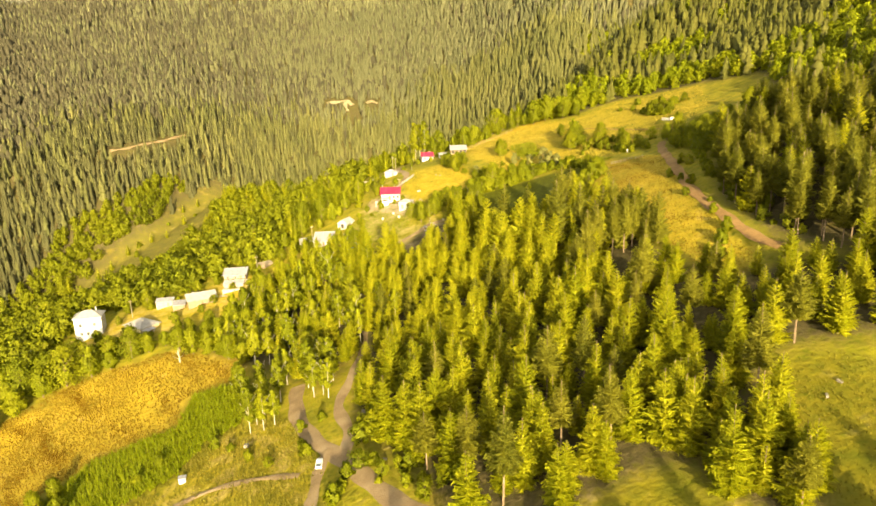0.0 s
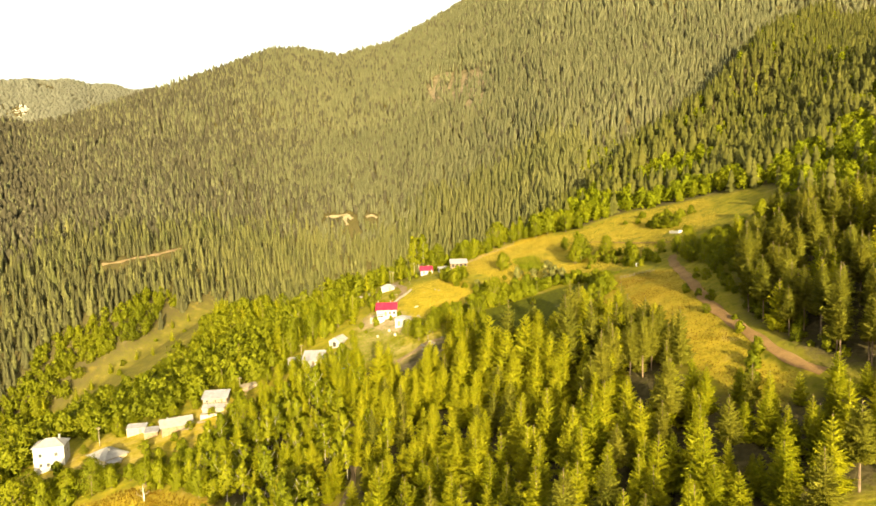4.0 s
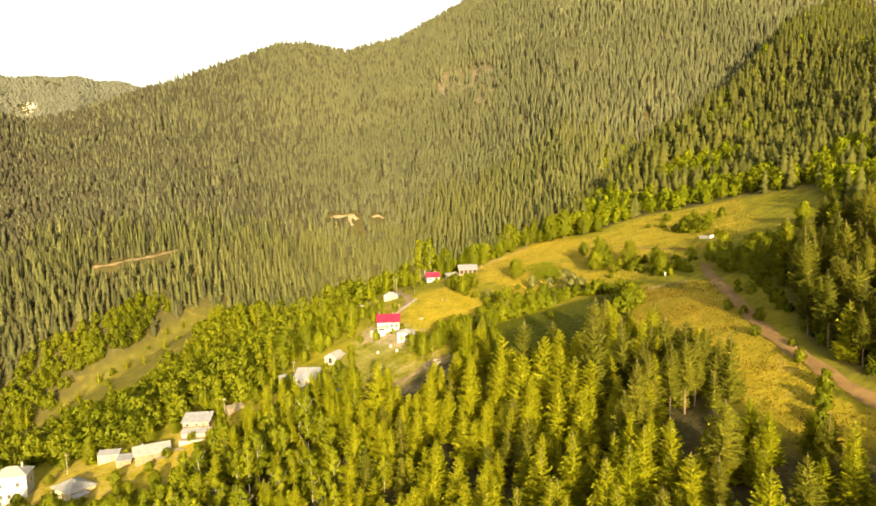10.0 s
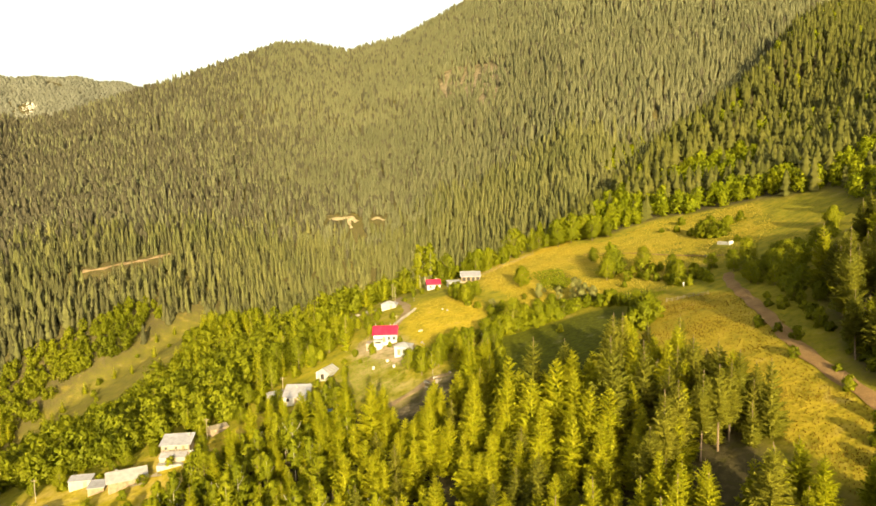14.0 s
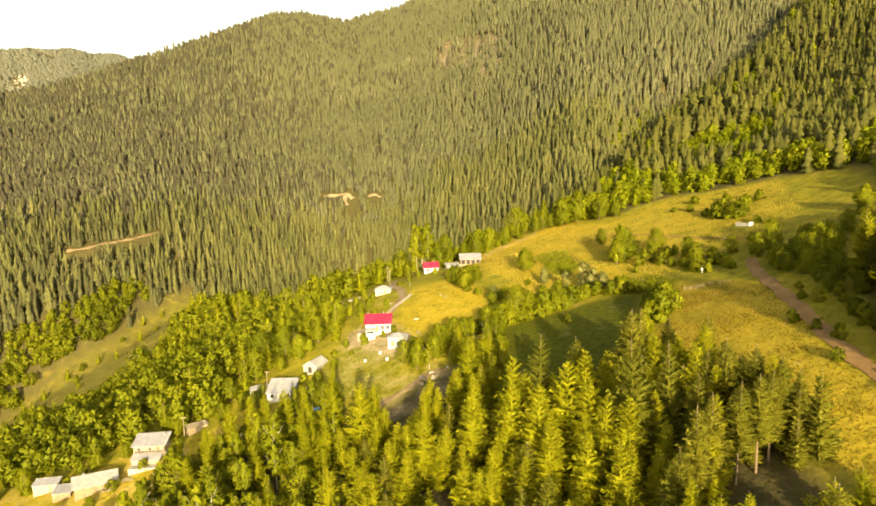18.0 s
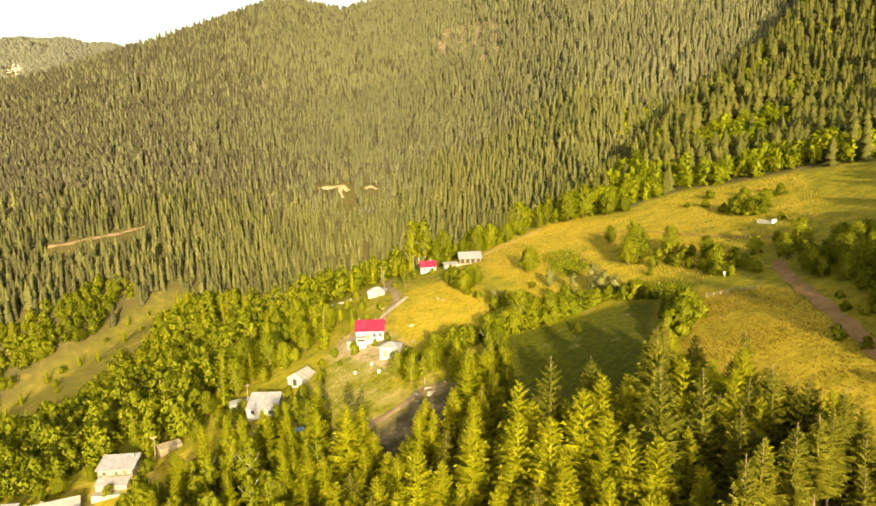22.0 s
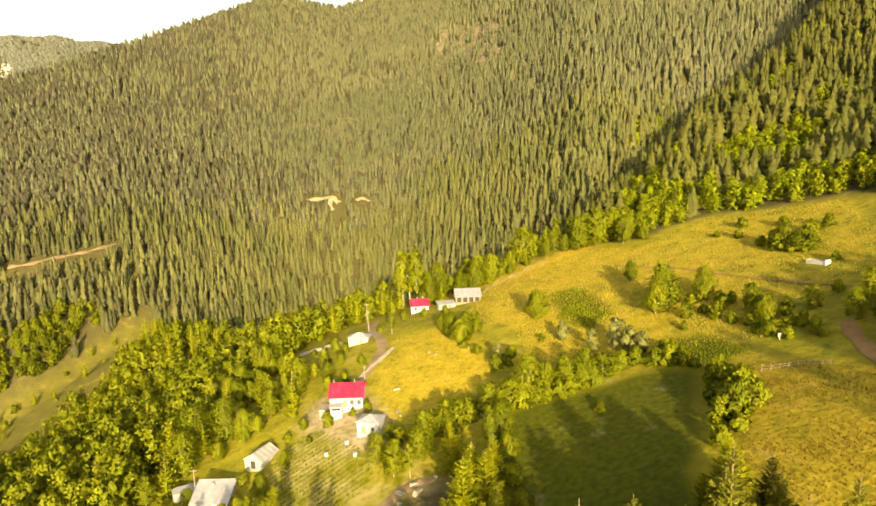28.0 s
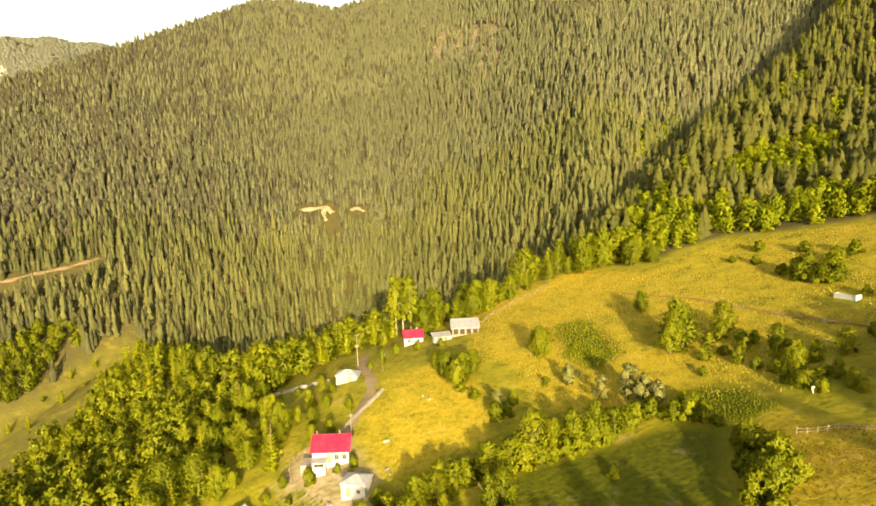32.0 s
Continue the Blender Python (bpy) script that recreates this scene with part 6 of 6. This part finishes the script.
# ---- single trees and bushes in the fields ----
SINGLE = {
    "birch_tree": ((-16, 444, 1.4), (-13, 442, 1.5), (-10, 438, 1.4), (70, 373.5, 0.95), (-17, 397, 0.5), (-36, 190, 0.9), (-38, 193, 0.85), (-42, 197, 0.95), (-41, 193, 0.9), (-54, 182, 0.9), (-51, 183, 0.95), (-57, 186, 0.8), (-24, 236, 0.9), (-18, 232, 0.85), (-52, 206, 0.9), (-47, 208, 0.8), (-52, 196, 0.9), (-57, 195, 0.8), (53, 478, 0.9), (48, 476, 0.8), (-6, 311, 0.55), (-36, 200, 0.9), (-60, 204, 0.85), (-44, 200, 0.95), (-40, 204, 0.9), (-55, 188, 0.9), (-58, 182, 0.85), (-61, 190, 0.9), (-66, 200, 0.9), (-70, 212, 0.9), (-66, 222, 0.95)),
    "broadleaf_tree": ((33, 385, 0.9), (68.6, 372, 0.9), (72, 374, 1.0), (70.5, 376, 0.85), (56, 472, 0.8), (61, 476, 0.9), (52, 475, 0.7), (48, 471, 0.55), (88, 457, 0.75), (80, 461, 0.8), (7, 373, 0.65), (9, 377, 0.6), (4, 380, 0.55), (1, 388, 0.5), (86, 379, 0.55), (91, 345, 0.6), (92, 357, 0.6), (-33, 380, 0.5), (-25, 374, 0.45), (-41, 376, 0.6), (-40, 388, 0.55), (-37, 395, 0.5), (0, 447, 0.8), (8, 444, 0.7), (16, 452, 0.6), (62, 468, 1.15), (70, 470, 1.2), (83, 464, 1.0), (66, 476, 1.3), (76, 472, 1.1),
                       (-155, 243, 1.1), (-147, 246, 1.15), (-138, 248, 1.1), (-131, 250, 1.15), (-124, 254, 1.0), (-118, 256, 1.0), (-112, 258, 0.9), (-162, 236, 1.1), (-168, 228, 1.1), (-170, 244, 1.1), (-160, 252, 1.0), (-150, 258, 1.0), (-176, 236, 1.1), (-178, 222, 1.2), (-143, 262, 0.8), (-100, 256, 0.8), (-93, 252, 0.85), (-104, 264, 0.7), (-96, 266, 0.75),
                       (-10, 313, 0.6), (-4, 316, 0.6), (-15, 320, 0.5), (2, 323, 0.6), (-29, 363, 0.5), (-12, 327, 0.45), (-64, 314, 0.6), (-48, 313, 0.65), (-44, 318, 0.5), (-90, 311, 0.6), (-101, 309, 0.6), (-20, 430, 0.6), (-4, 432, 0.6),
                       (108, 282, 0.7), (104, 292, 0.6), (110, 296, 0.65), (102, 300, 0.5), (115, 300, 0.6), (120, 306, 0.6), (130, 318, 0.6), (142, 330, 0.6), (150, 345, 0.7),
                       (102, 305, 0.7), (112, 315, 0.75), (106, 329, 0.6), (113, 335, 0.7), (113, 350, 0.5), (119, 322, 0.7), (104, 312, 0.55), (109, 323, 0.6), (116, 310, 0.7), (122, 314, 0.7), (109, 304, 0.6), (70, 408, 0.55), (86, 363, 0.5), (90, 350, 0.55),
                       (-90, 244, 0.9), (-84, 241, 0.95), (-80, 236, 0.9), (-97, 247, 0.95), (-104, 252, 1.0), (-88, 252, 0.9), (-80, 248, 0.9), (-74, 240, 0.85), (-165, 246, 1.2), (-156, 249, 1.2), (-143, 254, 1.15), (-134, 256, 1.1),
                       (-143, 268, 0.6), (-137, 265, 0.55), (-121, 262, 0.55), (-110, 268, 0.55), (-164, 268, 0.7), (-172, 278, 0.8), (-143, 296, 0.6), (-135, 299, 0.6), (-116, 299, 0.5), (-112, 301, 0.5), (-104, 304, 0.5), (-164, 294, 0.7), (-143, 286, 0.45), (-70, 318, 0.6), (-76, 314, 0.5), (-64, 322, 0.45), (-40, 328, 0.45), (-38, 343, 0.5), (-34, 362, 0.55), (-44, 366, 0.6), (-50, 372, 0.6), (-36, 371, 0.5),
                       (2, 327, 0.6), (8, 329, 0.62), (14, 330, 0.68), (19, 331, 0.66), (24, 331, 0.72), (29, 332, 0.7), (34, 333, 0.72), (39, 334, 0.66), (45, 337, 0.5), (63, 337, 0.5), (66, 312, 0.62), (68, 305, 0.66), (64, 300, 0.6), (-3, 322, 0.62), (12, 381, 0.5), (22, 357, 0.5)),
    "willow_tree": ((38, 363, 0.85), (54, 347, 1.0), (51, 350, 0.9), (45, 352, 0.7), (57, 344, 0.8), (18, 356, 0.6), (-21, 450, 0.9)),
    "bush": ((21, 352, 1.0), (20, 354, 0.9), (88, 371, 1.2), (84, 375, 1.1), (90, 366, 1.0), (116, 427, 1.1), (119, 402, 1.4), (121, 399, 1.5), (124, 395, 1.5), (126, 392, 1.2), (128, 398, 1.3), (140, 407, 1.5), (-37, 440, 1.3), (78, 384, 1.0), (74, 378, 0.9), (100, 352, 1.2), (97, 346, 1.1), (94, 338, 1.0), (104, 346, 1.2),
             (0, 325, 1.5), (3, 326, 1.4), (6, 327, 1.6), (9, 328, 1.5), (13, 328, 1.5), (16, 329, 1.4), (19, 330, 1.5), (22, 329, 1.6), (26, 329, 1.5), (29, 330, 1.6), (32, 330, 1.5), (35, 331, 1.6), (38, 332, 1.5), (41, 332, 1.5), (44, 334, 1.3), (47, 337, 1.4), (50, 339, 1.5), (54, 339, 1.4), (57, 337, 1.3), (61, 338, 1.2), (65, 334, 1.1), (11, 331, 1.3), (24, 333, 1.3), (31, 334, 1.3),
             (80, 373, 1.1), (81, 364, 1.2), (82, 357, 1.1), (84, 351, 1.0), (87, 347, 1.2), (87, 339, 1.3), (88, 334, 1.0), (90, 330, 0.9), (96, 335, 1.1), (96, 329, 1.1), (96, 325, 1.0), (72, 355, 0.8), (75, 363, 0.9), (58, 335, 1.4), (61, 334, 1.5), (64, 331, 1.5), (66, 328, 1.3), (63, 307, 1.6), (69, 303, 1.7), (118, 411, 1.2), (120, 405, 1.5), (121, 401, 1.6), (122, 396, 1.6), (124, 393, 1.5), (126, 391, 1.3), (134, 407, 1.8), (126, 376, 0.9), (111, 435, 1.0), (122, 438, 1.2), (132, 424, 1.2), (3, 385, 1.0), (8, 370, 1.1), (12, 365, 1.0), (17, 352, 1.2), (32, 366, 0.6), (48, 372, 0.7), (54, 384, 0.6), (44, 388, 0.6), (38, 396, 0.7),
             (66, 318, 1.0), (68, 316, 1.3), (68, 310, 1.5), (67, 304, 1.6), (64, 306, 1.3), (65, 299, 1.6), (61, 298, 1.5), (72, 312, 1.1), (69, 300, 1.4), (63, 293, 1.5), (58, 290, 1.4),
             (-23, 161, 1.2), (-20, 163, 1.3), (-17, 162, 1.4), (-14, 157, 1.1), (-21, 172, 1.2), (-18, 168, 1.2), (-12, 153, 0.8), (-25, 147, 1.1), (-26, 143, 1.3), (-27, 139, 1.2), (-42, 176, 1.0), (-38, 163, 1.1), (-40, 168, 0.9), (-24, 168, 0.9), (-36, 178, 0.8),
             (89, 246, 0.9), (87.5, 254, 0.8), (86, 262, 0.9), (88, 226, 0.8), (86, 218, 0.8), (85, 204, 1.0), (84, 238, 0.6), (94, 274, 0.8), (97, 282, 0.9), (95, 268, 0.8), (81, 198, 1.2), (78, 192, 1.2),
             (-46, 326, 0.8), (-13, 320, 0.9), (-31, 342, 0.9), (-20, 340, 0.7), (-24, 344, 0.6), (40, 318, 0.8), (-84, 178, 1.2), (-88, 172, 1.0), (-68, 180, 0.9), (-62, 176, 0.9), (-118, 166, 1.4), (-122, 170, 1.3), (-114, 162, 1.3), (-55, 168, 0.7), (-48, 162, 0.7), (-136, 268, 1.0), (-128, 267, 0.9), (-122, 269, 0.9), (-114, 276, 0.9), (-100, 286, 0.8), (-104, 280, 0.9), (-94, 294, 0.7), (-88, 297, 0.8), (-120, 297, 0.9), (-132, 295, 0.9), (-147, 274, 1.2), (-158, 274, 1.2), (-86, 302, 0.8), (-60, 312, 0.7), (-50, 325, 0.8), (-42, 340, 0.9), (-20, 345, 0.7), (-35, 336, 0.8), (-10, 324, 0.9), (-46, 400, 1.0), (-40, 408, 1.0), (-52, 398, 0.9), (-33, 391, 0.8), (-38, 384, 0.9), (-22, 404, 0.8), (-14, 414, 0.8), (2, 410, 0.8), (-6, 412, 0.7), (12, 436, 1.0), (20, 446, 0.9), (30, 456, 1.0), (38, 464, 1.0), (-2, 428, 0.9)),
}
# thicket and small trees on the lee side of the crest fence
x, y = scattered(((-6, 430), (14, 437), (30, 456), (46, 474), (40, 482), (20, 466), (2, 450), (-10, 442)), 4.6, 73)
for a, b in zip(x, y):
    if np.hypot(a - 10.6, b - 421) > 9 and np.hypot(a + 8.4, b - 424) > 7:
        plant("bush" if rng.uniform() < 0.6 else "broadleaf_tree", a, b, rng.uniform(0.9, 1.6) if rng.uniform() < 0.6 else rng.uniform(0.5, 0.8))
# orchard trees and shrubs that fill the ground between the houses
ORCHARD = ((-44, 303), (-26, 304), (-16, 312), (-4, 318), (0, 326), (-10, 332), (-14, 318), (-24, 307), (-40, 310))
x, y = scattered(ORCHARD, 4.3, 71)
ok = clear_of_roads(x, y, 0.6) & ~inside(GARDEN, x, y) & ~inside(YARD, x, y)
for a, b in zip(x[ok], y[ok]):
    plant("broadleaf_tree" if rng.uniform() < 0.35 else "bush", a, b, rng.uniform(0.45, 0.7) if rng.uniform() < 0.5 else rng.uniform(0.7, 0.9))
for a, b, k in ((16, 318, 0.7), (17, 308, 0.75), (17, 298, 0.7), (18, 288, 0.7), (19, 278, 0.75), (21, 267, 0.8), (13, 312, 0.8), (26, 262, 0.7)):
    plant("broadleaf_tree" if k < 0.8 else "birch_tree", a, b, k)
for kind, spots in SINGLE.items():
    for x, y, s in spots:
        grown = {"birch_tree": 1.15, "broadleaf_tree": 1.4 if y > 295 and x > -20 else 1.3 if x < -136 and y < 250 else 1.1 if x > -136 else 0.9, "willow_tree": 1.5, "bush": 1.25}[kind]
        plant(kind, x, y, s * grown)

x, y = scattered(((-22, 152), (-10, 147), (0, 132), (-3, 126), (-16, 140), (-24, 150)), 4.0, 74)
for a, b in zip(x, y):
    plant("bush", a, b, rng.uniform(0.7, 1.3))
for x, y, k in ((-116, 178, 0.75), (-119, 173, 0.8), (-112, 171, 0.65), (-123, 178, 0.6), (-108, 166, 0.6)):
    plant("broadleaf_tree", x, y, k)
for x, y, k in ((50, 110, 1.0), (55, 109, 1.05), (59, 105, 0.95), (63, 107, 1.0), (50, 117, 0.8), (57, 114, 0.9), (62, 116, 0.75), (47, 131, 0.9), (40, 136, 0.9)) + ((8, 296, 0.85), (11, 288, 0.95), (6, 284, 0.9), (12, 279, 1.0), (9, 273, 1.0), (4, 278, 0.9), (13, 300, 0.7)):
    plant("spruce_tree", x, y, k)

for k, (x, y) in enumerate(spline(((97, 190), (94, 212), (95, 240), (99, 268), (106, 296), (112, 322)), 4.2)):
    plant("bush", x + rng.uniform(-0.5, 3.0), y, rng.uniform(0.8, 1.5))
    if k % 3 == 1:
        plant("broadleaf_tree", x + rng.uniform(4, 8), y + 1, rng.uniform(0.5, 0.8))

# spruces south of the first view, whose shadows lie over the road and the glade
for x, y, k in ((-24, 93, 1.0), (-16, 97, 0.95), (-7, 95, 1.05), (2, 98, 1.0), (11, 95, 1.0), (-33, 95, 0.9), (21, 90, 1.0), (34, 88, 1.05), (60, 82, 1.0), (70, 84, 1.05), (80, 88, 1.0), (88, 92, 1.0), (46, 86, 1.0), (-100, 132, 0.7), (-130, 140, 0.7)):
    plant("spruce_tree", x, y, k)

# ---- crops and tall grass ----
def rows_of(poly, heading, gap, along, seed):
    r = np.random.default_rng(seed)
    p = np.array(poly, dtype=float)
    c = p.mean(0)
    t = radians(heading)
    u, w = np.array((math.cos(t), math.sin(t))), np.array((-math.sin(t), math.cos(t)))
    a, b = np.meshgrid(np.arange(-45, 45, along), np.arange(-45, 45, gap))
    a = a + r.uniform(-0.25, 0.25, a.shape)
    b = b + r.uniform(-0.1, 0.1, b.shape)
    x, y = c[0] + a * u[0] + b * w[0], c[1] + a * u[1] + b * w[1]
    k = inside(poly, x, y)
    return x[k], y[k]


def tuft(rng, blades, tall, spread):
    v, f = [], []
    for k in range(blades):
        a = 6.2832 * k / blades + rng.uniform(-0.4, 0.4)
        d, s = np.array((math.cos(a), math.sin(a), 0)), np.array((-math.sin(a), math.cos(a), 0))
        i = len(v)
        v += [d * 0.05 - s * spread * 0.3, d * 0.05 + s * spread * 0.3, d * spread + np.array((0, 0, tall * rng.uniform(0.6, 1.0)))]
        f.append((i, i + 1, i + 2))
    return np.array(v), np.array(f)


TUFTS = [tuft(rng, 5, 1.0, 0.45) for _ in range(4)]
MAIZE = [tuft(rng, 7, 1.0, 0.42) for _ in range(4)]
x, y = rows_of(CORN_FIELD, 62, 1.9, 0.7, 31)
joined("maize_crop", MAIZE, x, y, rng.uniform(1.6, 2.3, len(x)), CORN, "rows of green maize in the small field", "crop", 32, 0)
x, y = rows_of(GARDEN, 35, 1.7, 0.4, 33)
joined("garden_rows", MAIZE, x, y, rng.uniform(0.45, 0.8, len(x)), CORN, "rows of green vegetables in the garden", "crop", 34, 0)
for zone, gap, mat, size, label, seed in (
    (GOLDEN_FIELD, 0.72, HAY, 0.62, "tall golden dry grass of the hay field", 40), (EAST_FIELD, 0.85, HAY, 0.42, "dry yellow grass of the hillside field", 41),
    (KNOLL_FIELD, 1.1, DRY_GRASS, 0.35, "short dry grass on the mown knoll", 42), (CREST_FIELD, 1.1, DRY_GRASS, 0.55, "uneven golden meadow grass", 43),
    (ROADSIDE, 0.8, WEEDS, 0.8, "rough weeds beside the dirt road", 44), (SOUTH_MEADOW, 1.0, WEEDS, 0.5, "yellow-green grass of the glade", 45), (CROP_PATCH, 0.8, CORN, 0.8, "dense green leafy crop patch", 46), (GREEN_PATCH, 0.8, CORN, 0.6, "dense green leafy crop patch", 47),
):
    x, y = scattered(zone, gap, seed)
    x, y = x + ripple(x, y, 7, seed) * 2.5, y + ripple(x, y, 8, seed + 3) * 2.5
    ok = clear_of_roads(x, y, 0.1) & (ripple(x, y, 11, seed + 1) + rng.uniform(-0.8, 0.8, len(x)) > -0.75)
    joined("meadow_grass" if mat is not CORN else "crop_patch", TUFTS, x[ok], y[ok], rng.uniform(0.6, 1.4, ok.sum()) * size, mat, label, "grass" if mat is not CORN else "crop", seed + 50, 0)

# pale cliffs on the distant hills
r3 = np.random.default_rng(61)
n = 150
spot = r3.normal(0, 0.75, n)
a, rad = np.radians(-30.2 + spot), 2640 - 30 * spot + r3.normal(0, 28, n)
x, y = rad * np.sin(a), rad * np.cos(a)
crag = (np.array([(-0.5, -0.3, -0.6), (0.5, -0.3, -0.6), (0.4, 0.4, -0.5), (-0.4, 0.4, -0.5), (-0.35, -0.1, 0.4), (0.3, -0.12, 0.5), (0.25, 0.3, 0.35), (-0.3, 0.3, 0.3)]),
        np.array([(0, 1, 5, 4), (1, 2, 6, 5), (2, 3, 7, 6), (3, 0, 4, 7), (4, 5, 6, 7)]))
joined("distant_cliffs", [crag], x, y, r3.uniform(4, 10, n), CHALK, "pale bare cliffs on the distant hills", "cliff", 62, 0)
